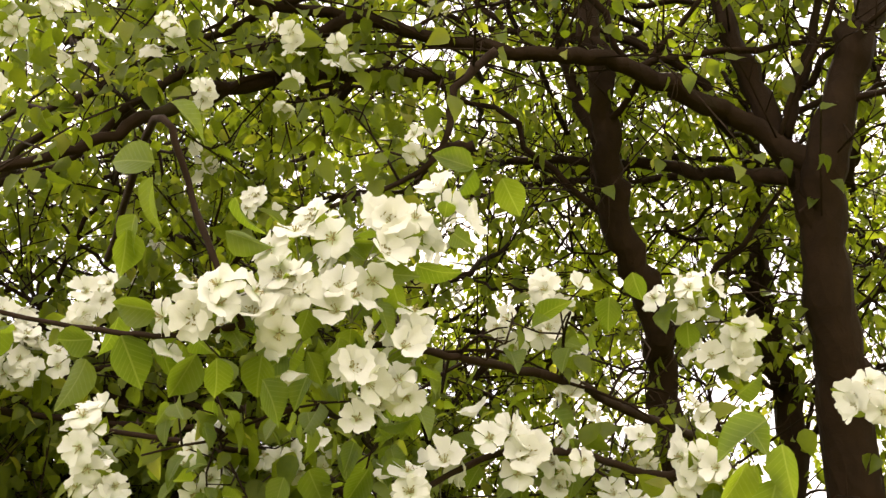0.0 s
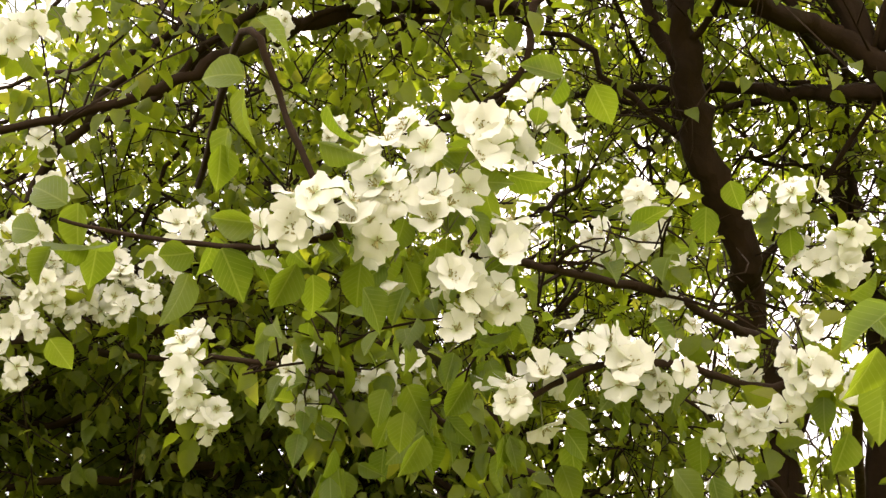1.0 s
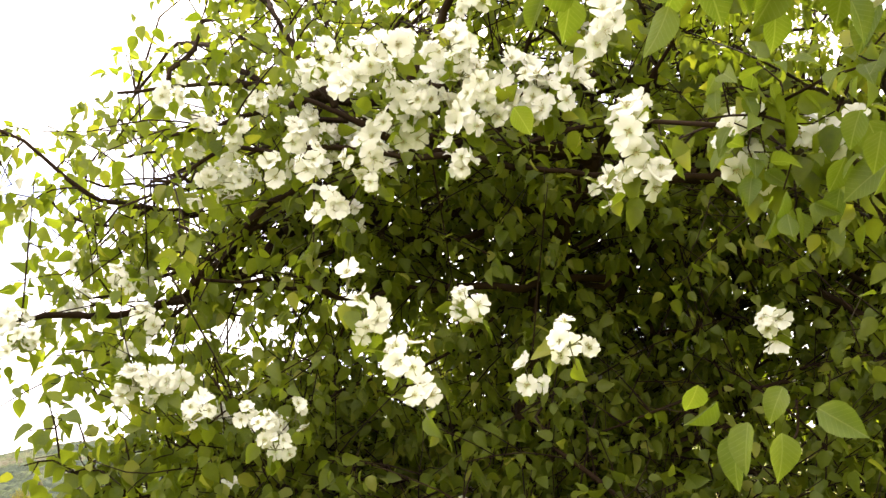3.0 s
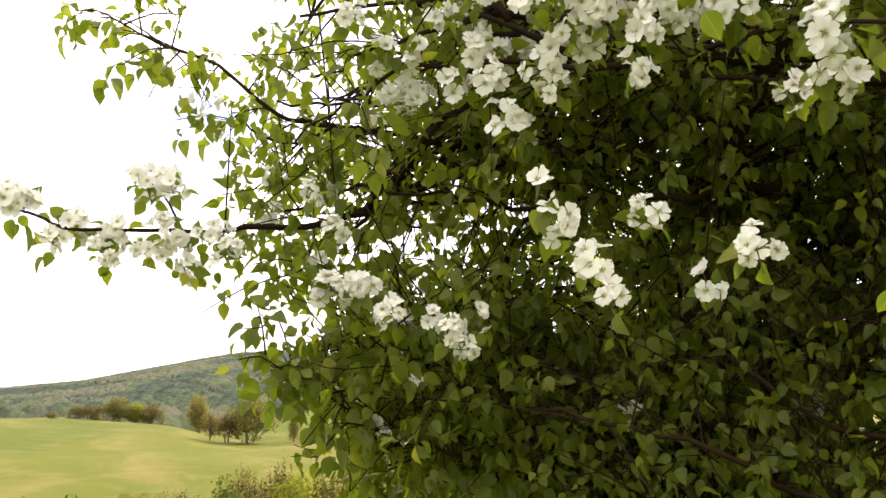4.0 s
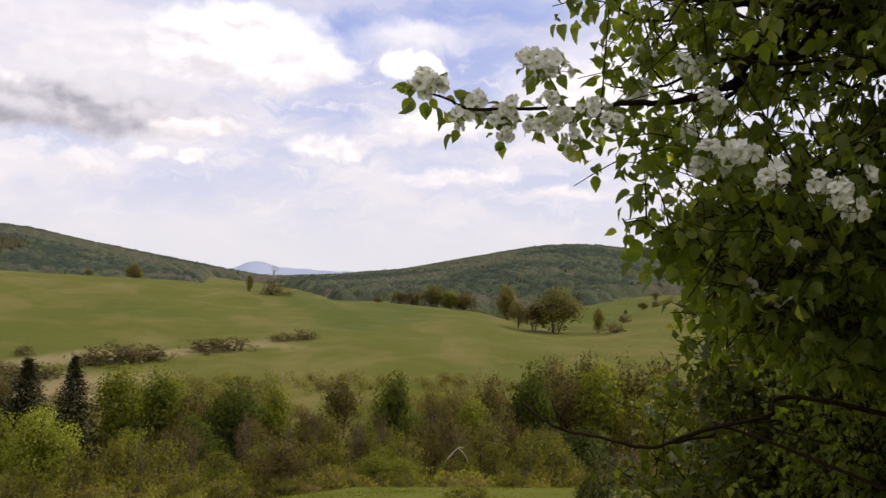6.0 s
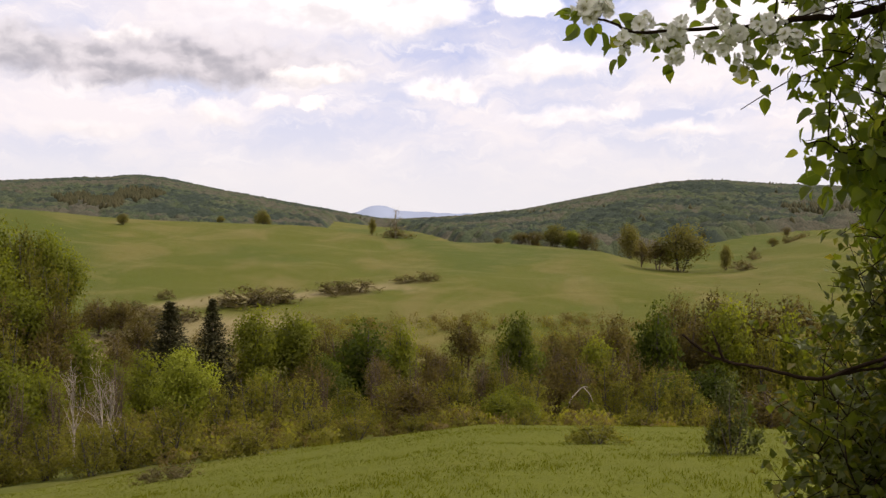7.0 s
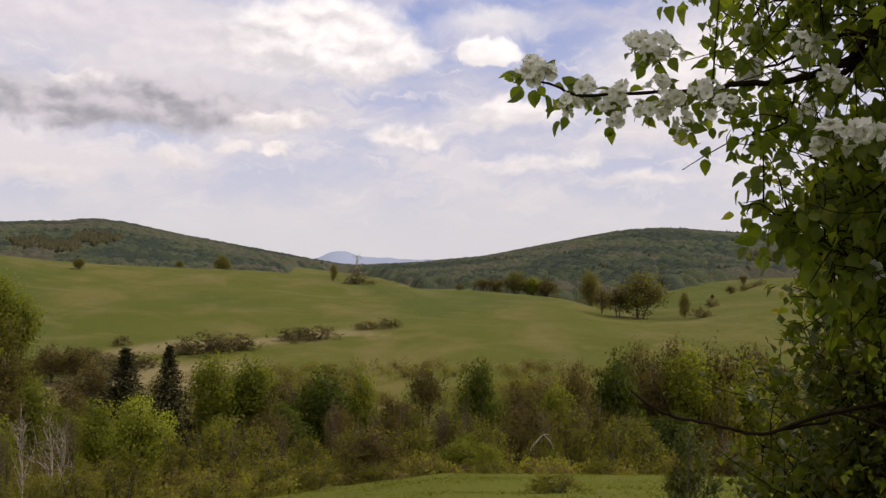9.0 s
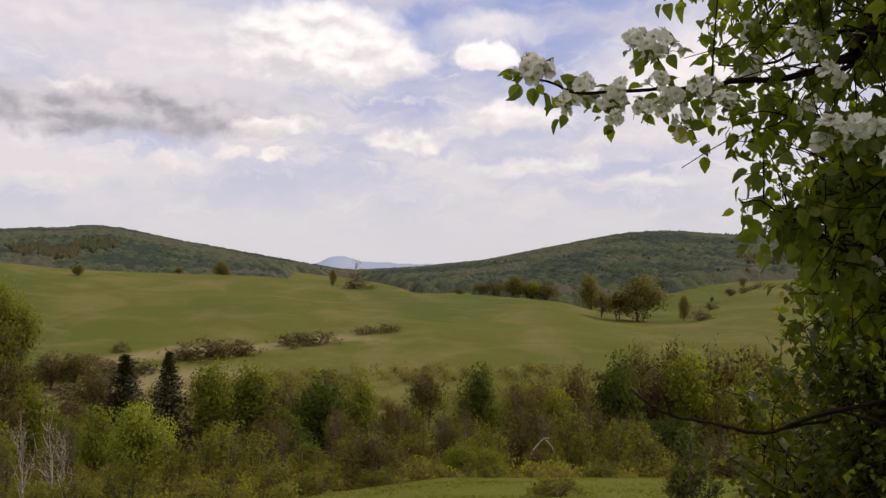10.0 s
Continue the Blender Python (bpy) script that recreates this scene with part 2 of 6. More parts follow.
def petal_material():
    m, n = material("petal")
    pos = n.add("ShaderNodeTexCoord").outputs["Object"]
    info = n.add("ShaderNodeObjectInfo").outputs["Random"]
    r = n.add("ShaderNodeVectorMath", {0: pos}, operation="LENGTH").outputs["Value"]
    vein = n.noise(pos, 420.0, 3.0, 0.6)
    col = n.mix(n.ramp(r, 0.001, 0.009), (0.52, 0.60, 0.28), (0.80, 0.80, 0.72))
    col = n.mix(n.math("MULTIPLY", vein, 0.16), col, (0.70, 0.70, 0.60))
    col = n.mix(n.math("MULTIPLY", info, 0.18), col, (0.84, 0.79, 0.68))
    bump = n.add("ShaderNodeBump", {"Strength": 0.3, "Distance": 0.001, "Height": vein}).outputs[0]
    body = n.add("ShaderNodeBsdfPrincipled", {"Base Color": col, "Roughness": 0.6, "Normal": bump, "Specular IOR Level": 0.25}).outputs[0]
    n.add("ShaderNodeOutputMaterial", {0: n.add("ShaderNodeMixShader", {0: 0.38, 1: body, 2: n.add("ShaderNodeBsdfTranslucent", {"Color": col}).outputs[0]}).outputs[0]})
    return m


def plain_material(name, a, b, scale, rough=0.7):
    m, n = material(name)
    pos = n.add("ShaderNodeTexCoord").outputs["Object"]
    col = n.mix(n.noise(pos, scale, 4.0), a, b)
    n.add("ShaderNodeOutputMaterial", {0: n.add("ShaderNodeBsdfPrincipled", {"Base Color": col, "Roughness": rough}).outputs[0]})
    return m


PETAL = petal_material()
STAMEN = plain_material("stamen", (0.50, 0.48, 0.18), (0.36, 0.24, 0.12), 900.0)
STALK = plain_material("stalk", (0.12, 0.17, 0.04), (0.17, 0.12, 0.06), 200.0)


def ground_material():
    """Meadow: fresh green, with bands of last year's dry grass and patches of bare scrub floor."""
    m, n = material("meadow")
    pos = n.add("ShaderNodeNewGeometry").outputs["Position"]
    stretched = n.vmath("MULTIPLY", pos, (1.0, 0.42, 1.0))
    fine = n.noise(pos, 5.0, 5.0, 0.7)
    tuft = n.noise(pos, 0.9, 4.0, 0.65)
    patch = n.noise(stretched, 0.050, 5.0, 0.62, 0.6)
    wide = n.noise(stretched, 0.011, 4.0, 0.5, 0.8)
    col = n.mix(fine, (0.062, 0.071, 0.008), (0.099, 0.099, 0.013))
    col = n.mix(n.math("MULTIPLY", n.ramp(patch, 0.44, 0.64), 0.85), col, (0.128, 0.107, 0.030))
    col = n.mix(n.math("MULTIPLY", n.ramp(wide, 0.44, 0.58), 0.75), col, (0.056, 0.073, 0.009))
    col = n.mix(n.math("MULTIPLY", n.ramp(n.math("MULTIPLY", patch, tuft), 0.30, 0.42), 0.35), col, (0.19, 0.16, 0.075))
    col = n.mix(n.math("MULTIPLY", n.ramp(tuft, 0.40, 0.75), 0.35), col, (0.071, 0.092, 0.013))
    mottle = n.noise(n.vmath("MULTIPLY", pos, (0.55, 0.9, 1.0)), 0.10, 6.0, 0.68, 0.8)
    col = n.mix(n.math("MULTIPLY", n.ramp(mottle, 0.50, 0.68), 0.4), col, (0.155, 0.130, 0.042))
    col = n.mix(n.math("MULTIPLY", n.ramp(mottle, 0.46, 0.30), 0.4), col, (0.075, 0.092, 0.011))
    xyz = n.add("ShaderNodeSeparateXYZ", {0: pos})
    across = n.math("ADD", n.math("MULTIPLY", xyz.outputs[0], -0.67), n.math("MULTIPLY", xyz.outputs[1], 0.74))
    along = n.math("ADD", n.math("MULTIPLY", xyz.outputs[0], 0.74), n.math("MULTIPLY", xyz.outputs[1], 0.67))
    off = n.math("ABSOLUTE", n.math("SUBTRACT", n.math("ADD", across, n.math("MULTIPLY", patch, 34.0)), 184.0))
    strip = n.math("MULTIPLY", n.ramp(off, 9.0, 1.0), n.math("MULTIPLY", n.ramp(along, 40.0, 75.0), n.ramp(along, 142.0, 115.0)))
    low = n.math("ABSOLUTE", n.math("SUBTRACT", n.math("ADD", across, n.math("MULTIPLY", patch, 34.0)), 162.0))
    strip = n.math("MAXIMUM", strip, n.math("MULTIPLY", n.ramp(low, 12.0, 3.0), n.math("MULTIPLY", n.ramp(along, 30.0, 45.0), n.ramp(along, 95.0, 75.0))))
    col = n.mix(n.math("MULTIPLY", strip, 0.8), col, (0.215, 0.172, 0.085))
    # the near slope is a fresh pasture
    fresh = n.mix(tuft, (0.074, 0.089, 0.006), (0.122, 0.126, 0.013))
    reach = n.add("ShaderNodeVectorMath", {0: pos}, operation="LENGTH").outputs["Value"]
    col = n.mix(n.math("MULTIPLY", n.ramp(n.math("ADD", reach, n.math("MULTIPLY", mottle, 8.0)), 60.0, 50.0), 0.8), col, fresh)
    bump = n.add("ShaderNodeBump", {"Strength": 0.8, "Distance": 0.15, "Height": n.math("ADD", n.math("MULTIPLY", tuft, 2.0), fine)}).outputs[0]
    n.add("ShaderNodeOutputMaterial", {0: n.add("ShaderNodeBsdfPrincipled", {"Base Color": col, "Roughness": 0.95, "Normal": bump, "Specular IOR Level": 0.1}).outputs[0]})
    return m


MEADOW = ground_material()


def woods_material():
    m, n = material("far_woods")
    pos = n.add("ShaderNodeNewGeometry").outputs["Position"]
    flat = n.vmath("MULTIPLY", pos, (1, 1, 0))
    tree = n.add("ShaderNodeTexVoronoi", {"Vector": flat, "Scale": 0.1}).outputs["Color"]
    tint = n.add("ShaderNodeSeparateXYZ", {0: tree}).outputs[0]
    stand = n.noise(flat, 0.006, 4.0, 0.6, 0.6)
    # tree tints leaned slightly to blue-grey, standing in for distance haze
    col = n.mix(tint, (0.056, 0.072, 0.040), (0.125, 0.134, 0.062))
    col = n.mix(n.ramp(n.math("ADD", stand, n.math("MULTIPLY", tint, 0.16)), 0.56, 0.66), col, (0.098, 0.088, 0.064))
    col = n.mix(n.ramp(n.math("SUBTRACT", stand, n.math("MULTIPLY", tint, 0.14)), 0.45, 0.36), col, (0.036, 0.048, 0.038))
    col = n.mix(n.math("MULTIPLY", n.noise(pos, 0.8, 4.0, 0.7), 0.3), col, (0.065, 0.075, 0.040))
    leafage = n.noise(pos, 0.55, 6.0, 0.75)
    # shade in the hollows between leaf clumps, darkened in the colour itself
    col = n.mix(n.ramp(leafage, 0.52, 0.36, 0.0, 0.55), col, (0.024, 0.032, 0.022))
    bump = n.add("ShaderNodeBump", {"Strength": 0.9, "Distance": 1.6, "Height": leafage}).outputs[0]
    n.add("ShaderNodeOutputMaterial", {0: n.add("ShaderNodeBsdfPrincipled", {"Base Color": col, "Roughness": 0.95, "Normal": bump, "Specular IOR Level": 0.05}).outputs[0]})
    return m


WOODS = woods_material()


# ---- mesh helpers ----
def mesh_of(name, verts, faces, mats, smooth=True, which=None):
    me = bpy.data.meshes.new(name)
    me.from_pydata([tuple(v) for v in verts], [], [tuple(f) for f in faces])
    for mat in mats:
        me.materials.append(mat)
    if smooth:
        me.polygons.foreach_set("use_smooth", [True] * len(me.polygons))
    if which is not None:
        me.polygons.foreach_set("material_index", which)
    me.update()
    return me


def shaded_as(me, normals):
    """Lets sprays of leaves take the light of the clump that they belong to."""
    me.polygons.foreach_set("use_smooth", [True] * len(me.polygons))
    me.normals_split_custom_set_from_vertices([tuple(v) for v in normals])
    return me


def under(name, me, parent, label="", kind=""):
    ob = new(name, me)
    ob.parent = parent
    return tagged(ob, label, kind=kind)


def spline(points, steps):
    """A smooth line through the points."""
    p = np.array(points, float)
    if len(p) < 3:
        k = np.linspace(0, 1, steps * (len(p) - 1) + 1)[:, None]
        return p[0] * (1 - k) + p[-1] * k
    q = np.vstack([2 * p[0] - p[1], p, 2 * p[-1] - p[-2]])
    out = []
    for i in range(len(p) - 1):
        a, b, c, d = q[i:i + 4]
        for s in np.arange(steps) / steps:
            out.append(0.5 * (2 * b + (c - a) * s + (2 * a - 5 * b + 4 * c - d) * s * s + (3 * b - a - 3 * c + d) * s ** 3))
    return np.array(out + [p[-1]])


class Tubes:
    """Gathers tapered tubes into one mesh."""

    def __init__(self):
        self.v, self.f = [], []

    def add(self, line, r0, r1, sides=6, knots=0.0, rng=None):
        line = np.asarray(line, float)
        t = np.gradient(line, axis=0)
        t /= np.linalg.norm(t, axis=1)[:, None] + 1e-9
        ref = np.array([0.31, 0.22, 0.93]) if abs(t[0] @ np.array([0.31, 0.22, 0.93])) < 0.9 else np.array([0.9, -0.4, 0.1])
        base = len(self.v)
        k = np.linspace(0, 1, len(line))
        for i, (p, d) in enumerate(zip(line, t)):
            u = np.cross(d, ref)
            u /= np.linalg.norm(u)
            w = np.cross(d, u)
            r = r0 + (r1 - r0) * k[i]
            if rng is not None and knots:
                r *= 1 + knots * (rng.random() - 0.4)
            for s in range(sides):
                a = 2 * math.pi * s / sides
                self.v.append(p + r * (math.cos(a) * u + math.sin(a) * w))
        for i in range(len(line) - 1):
            for s in range(sides):
                a, b = base + i * sides + s, base + i * sides + (s + 1) % sides
                self.f.append((a, b, b + sides, a + sides))
        self.f.append(tuple(base + s for s in range(sides))[::-1])
        self.f.append(tuple(base + (len(line) - 1) * sides + s for s in range(sides)))

    def mesh(self, name, mat):
        return mesh_of(name, self.v, self.f, [mat])


def leaf_shape(fine=True, width=0.36, fold=0.10, bend=0.12):
    """A pointed oval leaf of length 1 along +y, folded along its midrib and bent back at the tip."""
    if fine == 2:
        ts, ws = (0.0, 0.07, 0.2, 0.38, 0.58, 0.76, 0.9, 1.0), (0, 0.42, 0.84, 1.0, 0.88, 0.56, 0.22, 0)
    elif fine == 0.5:
        ts, ws = (0.0, 0.28, 0.7, 1.0), (0, 1.0, 0.68, 0)
    elif fine:
        ts, ws = (0.0, 0.12, 0.36, 0.66, 0.88, 1.0), (0, 0.62, 1.0, 0.74, 0.26, 0)
    else:
        ts, ws = (0.0, 0.42, 1.0), (0, 1.0, 0)
    v = [(0, t, -bend * t * t) for t in ts]
    m = len(ts)
    for side in (-1, 1):
        for i, (t, w) in list(enumerate(zip(ts, ws)))[1:-1]:
            wave = 0.035 * math.sin(7.0 * t + 2.0 * side) if fine else 0.0
            v.append((side * w * width, t - 0.03 * w, fold * w - bend * t * t + wave))
    k = m - 2
    f = []
    for s, side in enumerate((-1, 1)):
        e = m + s * k
        rows = [(0, 1, e)] + [(i, i + 1, e + i, e + i - 1) for i in range(1, k)] + [(k, k + 1, e + k - 1)]
        for r in rows:
            f.append(r if side < 0 else r[::-1])
    return np.array(v, float), f


SPRAY = (np.array([(0, 0, 0), (0.42, 0.5, 0.07), (0, 1, 0), (-0.42, 0.45, 0.07)], float), [(0, 1, 2), (0, 2, 3)])


def frames(y, z):
    """Turning matrices that take +y to y and +z near z."""
    y = y / (np.linalg.norm(y, axis=1)[:, None] + 1e-9)
    x = np.cross(y, z)
    x /= np.linalg.norm(x, axis=1)[:, None] + 1e-9
    return np.stack([x, y, np.cross(x, y)], axis=2)


def strew(shape, pos, turn, size):
    """Many copies of one small shape as vertices and faces."""
    v, f = shape
    big = np.einsum("nij,vj->nvi", turn, v) * size[:, None, None] + pos[:, None]
    faces = []
    for k in range(len(pos)):
        o = k * len(v)
        faces.extend(tuple(i + o for i in g) for g in f)
    return big.reshape(-1, 3), faces


# ---- the lie of the land ----
# along each bearing the land falls from the near slope into a valley, climbs over a meadow to its brow, and ends in wooded hills
BEARING = [-60, -30, -26, -23, -20, -16.8, -13.5, -10, -6.5, -3, 0.6, 4.1, 7.7, 9.8, 12.9, 14.6, 17.9, 21, 26, 60]
BROW_ELEVATION = [0.8, 0.8, 0.45, 0.13, -0.07, -0.21, -0.39, -0.62, -1.11, -1.29, -1.58, -1.82, -2.05, -2.72, -3.2, -2.9, -1.5, -0.54, -0.4, -0.4]
BROW_DISTANCE = [340, 340, 345, 350, 355, 358, 360, 357, 348, 343, 340, 335, 322, 308, 292, 298, 345, 380, 380, 380]
HILL_BEARING = [-60, -40, -31, -26, -24.4, -22.9, -21.6, -20, -18.8, -16.8, -13.5, -11.8, -10, -8.1, -6, -2.3, 0.6, 3, 5.9, 7.7, 9.8, 11.5, 13.9, 16.5, 18.5, 22, 26, 40, 60]
HILL_ELEVATION = [1.5, 1.7, 1.9, 2.22, 2.36, 2.32, 2.54, 2.48, 2.22, 1.80, 1.17, 0.86, 0.5, 0.1, -0.3, -0.1, 0.2, 0.5, 1.15, 1.5, 1.9, 2.2, 2.3, 2.1, 1.95, 1.8, 2.0, 2.4, 2.0]
EYE = 1.6


def near_slope(x, y):
    return -0.196 * y + 0.15 * np.minimum(x, 0) * np.clip(y / 20, 0, 1)


BEAR = np.concatenate([np.arange(-180, -44, 8.0), np.arange(-44, 44, 0.5), np.arange(44, 181, 8.0)])
RANGE = np.concatenate([np.linspace(0.5, 50, 40), np.linspace(53, 160, 36), np.linspace(165, 400, 48), np.linspace(410, 1900, 75), [2000, 2200, 2600, 3300, 4000, 4700]])


def land():
    z = np.zeros((len(BEAR), len(RANGE)))
    for i, b in enumerate(BEAR):
        s, c = math.sin(radians(b)), math.cos(radians(b))
        rb = np.interp(b, BEARING, BROW_DISTANCE)
        zb = EYE + rb * math.tan(radians(np.interp(b, BEARING, BROW_ELEVATION)))
        rh = 1700.0
        zh = EYE + rh * math.tan(radians(np.interp(b, HILL_BEARING, HILL_ELEVATION))) - 5
        edge = 47.0
        ze = near_slope(edge * s, edge * c)
        kr = [edge, 62, 85, 115, 150, 205, max(272, 0.5 * (205 + rb)), rb + 4, rb + 70, 640, 1150, rh, 2200, 4700]
        kz = [ze, min(ze - 3.5, -13.5), -18.0, -23.0, -18.5, -14.4, 0.5 * -14.4 + 0.5 * zb, zb, zb - 9, -12 + 0.12 * zh, 0.58 * zh, zh, zh - 70, -90]
        far = np.interp(RANGE, kr, kz)
        near = near_slope(RANGE * s, RANGE * c)
        z[i] = np.where(RANGE < edge, near, far)
        if abs(b) > 75:
            z[i] = np.where(RANGE < 60, near, near_slope(60 * s, 60 * c) + 0 * near)
    for _ in range(2):
        z[:, 1:-1] = 0.25 * z[:, :-2] + 0.5 * z[:, 1:-1] + 0.25 * z[:, 2:]
        z[1:-1] = 0.25 * z[:-2] + 0.5 * z[1:-1] + 0.25 * z[2:]
    for i, b in enumerate(BEAR):
        for j, r in enumerate(RANGE):
            p = Vector((r * math.sin(radians(b)), r * math.cos(radians(b)), 0))
            if 3 < r < 1900:
                z[i, j] += 0.12 * noise.noise(p * 0.21) + min(r / 150, 2.0) * 0.45 * noise.noise(p * 0.035)
    z[-1] = z[0]
    return z


LAND = land()


def ground_z(x, y):
    b, r = math.degrees(math.atan2(x, y)), math.hypot(x, y)
    i = min(max(int(np.searchsorted(BEAR, b)) - 1, 0), len(BEAR) - 2)
    j = min(max(int(np.searchsorted(RANGE, r)) - 1, 0), len(RANGE) - 2)
    u = min(max((b - BEAR[i]) / (BEAR[i + 1] - BEAR[i]), 0), 1)
    w = min(max((r - RANGE[j]) / (RANGE[j + 1] - RANGE[j]), 0), 1)
    return float((LAND[i, j] * (1 - w) + LAND[i, j + 1] * w) * (1 - u) + (LAND[i + 1, j] * (1 - w) + LAND[i + 1, j + 1] * w) * u)


def build_ground():
    v = [(0.0, 0.0, 0.0)]
    for i in range(len(BEAR) - 1):
        s, c = math.sin(radians(BEAR[i])), math.cos(radians(BEAR[i]))
        v += [(r * s, r * c, LAND[i, j]) for j, r in enumerate(RANGE)]
    m, k = len(BEAR) - 1, len(RANGE)
    f = []
    for i in range(m):
        a, b = 1 + i * k, 1 + ((i + 1) % m) * k
        f.append((0, b, a))
        f += [(a + j, b + j, b + j + 1, a + j + 1) for j in range(k - 1)]
    tagged(new("ground", mesh_of("ground", v, f, [MEADOW])), "grassy hillside falling to a valley and rising to meadows", "meadow", kind="structure")


build_ground()


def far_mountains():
    m, n = material("haze_blue")
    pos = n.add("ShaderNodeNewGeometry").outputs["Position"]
    # pale blue of distance haze, painted into the ridge's base colour
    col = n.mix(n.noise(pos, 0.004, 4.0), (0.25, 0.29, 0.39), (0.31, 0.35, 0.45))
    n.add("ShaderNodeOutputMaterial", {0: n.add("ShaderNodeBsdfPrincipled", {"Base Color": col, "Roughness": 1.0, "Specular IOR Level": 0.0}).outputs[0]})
    v, f = [], []
    bs = np.arange(-20, 10, 0.25)
    for b in bs:
        e = 0.18 + 0.62 * math.exp(-((b + 6.6) / 1.25) ** 2) + 0.22 * math.exp(-((b + 4.0) / 1.6) ** 2) + 0.12 * math.exp(-((b + 0.5) / 2.0) ** 2) + 0.02 * math.sin(b * 5)
        s, c = math.sin(radians(b)), math.cos(radians(b))
        top = EYE + 4400 * math.tan(radians(e))
        v += [(4100 * s, 4100 * c, -110), (4400 * s, 4400 * c, top), (4650 * s, 4650 * c, -110)]
    for i in range(len(bs) - 1):
        a = 3 * i
        f += [(a, a + 3, a + 4, a + 1), (a + 1, a + 4, a + 5, a + 2)]
    tagged(new("backdrop", mesh_of("backdrop", v, f, [m])), "mountain ridge on the horizon, painted pale blue with haze", "mountain", kind="structure")


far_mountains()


def wooded(b, r, x, y):
    """Whether the land at this bearing and range is under trees; the fields between the hills stay free."""
    if r < (430 if b > 2 else 560) or (-10.2 < b < -1.5 and r < np.interp(b, [-10.2, -9.4, -6, -1.5], [640, 960, 1000, 560])) or (b > 8 and r < np.interp(b, [8, 11, 14, 17.5, 21], [430, 470, 525, 595, 650])):
        return False
    return not (b > -8 and r < 850 and noise.noise(Vector((x, y, 0)) * 0.005) > 0.33)


# bearing, half width in degrees, range, half depth, thinness
STANDS = ((-24.4, 1.4, 830, 60, 18), (-23.0, 1.3, 770, 40, 18), (-21.1, 1.25, 870, 80, 11), (20.2, 2.0, 762, 45, 26))


def dark_stand(b, r):
    """The closed spruce stands: two on one hill and one at the edge of the other."""
    rough = 1.7 * noise.noise(Vector((b * 1.5, r * 0.016, 3.0)))
    return any(((b - c) / w) ** 2 + ((r - d) / h) ** 2 < 1 + rough for c, w, d, h, _ in STANDS)


def far_woods():
    """The canopy of the wooded hills, domed tree by tree, and the spruces that stand in it."""
    bs, rs = np.arange(-37, 32.5, 0.17), np.concatenate([np.arange(415, 640, 2.6), np.arange(640, 1300, 4.8), np.arange(1300, 1760, 5.5)])
    v = np.zeros((len(bs), len(rs), 3))
    cover_ = np.array([[float(wooded(b, r, r * math.sin(radians(b)), r * math.cos(radians(b)))) for r in rs] for b in bs])
    for _ in range(5):
        cover_[:, 1:-1] = 0.25 * cover_[:, :-2] + 0.5 * cover_[:, 1:-1] + 0.25 * cover_[:, 2:]
        cover_[1:-1] = 0.25 * cover_[:-2] + 0.5 * cover_[1:-1] + 0.25 * cover_[2:]
    for i, b in enumerate(bs):
        s, c = math.sin(radians(b)), math.cos(radians(b))
        for j, r in enumerate(rs):
            x, y = r * s, r * c
            d = noise.voronoi(Vector((x, y, 0)) * 0.1)[0]
            dome = 8.0 * math.sqrt(max(0.0, 1 - (d[0] / 0.75) ** 2)) + 2.6 * noise.noise(Vector((x, y, 7)) * 0.3)
            v[i, j] = x, y, ground_z(x, y) + (2.0 + dome) * cover_[i, j] - 2.2
    k = len(rs)
    idx = (np.arange(len(bs) - 1)[:, None] * k + np.arange(k - 1)[None]).ravel()
    f = np.stack([idx, idx + k, idx + k + 1, idx + 1], axis=1)
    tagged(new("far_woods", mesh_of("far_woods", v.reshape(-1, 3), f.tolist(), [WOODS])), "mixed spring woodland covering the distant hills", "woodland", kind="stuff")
    rng = np.random.default_rng(5)
    bm = bmesh.new()
    bmesh.ops.create_icosphere(bm, subdivisions=1, radius=1.0)
    base_v = np.array([p.co[:] for p in bm.verts])
    base_f = np.array([[p.index for p in g.verts] for g in bm.faces])
    bm.free()
    made = []
    for c, w, d, h, gap_ in STANDS:
        for _ in range(int(9 * w * d / 57 * h / gap_)):
            b, r = c + w * 1.5 * rng.uniform(-1, 1), d + h * 1.5 * rng.uniform(-1, 1)
            if not dark_stand(b, r):
                continue
            x, y = r * math.sin(radians(b)), r * math.cos(radians(b))
            t = rng.uniform(8.5, 11.5)
            p = base_v * rng.uniform(0.85, 1.15, (len(base_v), 1)) * [t * 0.24, t * 0.24, t * 0.5]
            p[:, :2] *= np.clip(1.0 - p[:, 2:] / t * 1.6, 0.1, 1.6)
            made.append(p + [x, y, ground_z(x, y) + t * 0.5])
    for _ in range(60000):
        b, r = rng.uniform(-36, 32), 560 + 1180 * rng.random() ** 0.72
        x, y = r * math.sin(radians(b)), r * math.cos(radians(b))
        stand = noise.noise(Vector((x, y, 40)) * 0.0055)
        if not wooded(b, r, x, y) or not rng.random() < (0.03 if b > 2 and stand > 0.22 else 0.001):
            continue
        h = rng.uniform(6.5, 9.5)
        p = base_v * rng.uniform(0.8, 1.2, (len(base_v), 1)) * [h * 0.26, h * 0.26, h * 0.5]
        p[:, :2] *= np.clip(1.0 - p[:, 2:] / h * 1.6, 0.1, 1.6)
        made.append(p + [x, y, ground_z(x, y) + h * 0.5 + 1])
    f = (base_f[None] + len(base_v) * np.arange(len(made))[:, None, None]).reshape(-1, 3)
    tagged(new("spruce_stand", mesh_of("spruce_stand", np.concatenate(made), f.tolist(), [SPRUCE_LEAF])), "dark spruce stands on the distant hills", "woodland", kind="stuff")


far_woods()


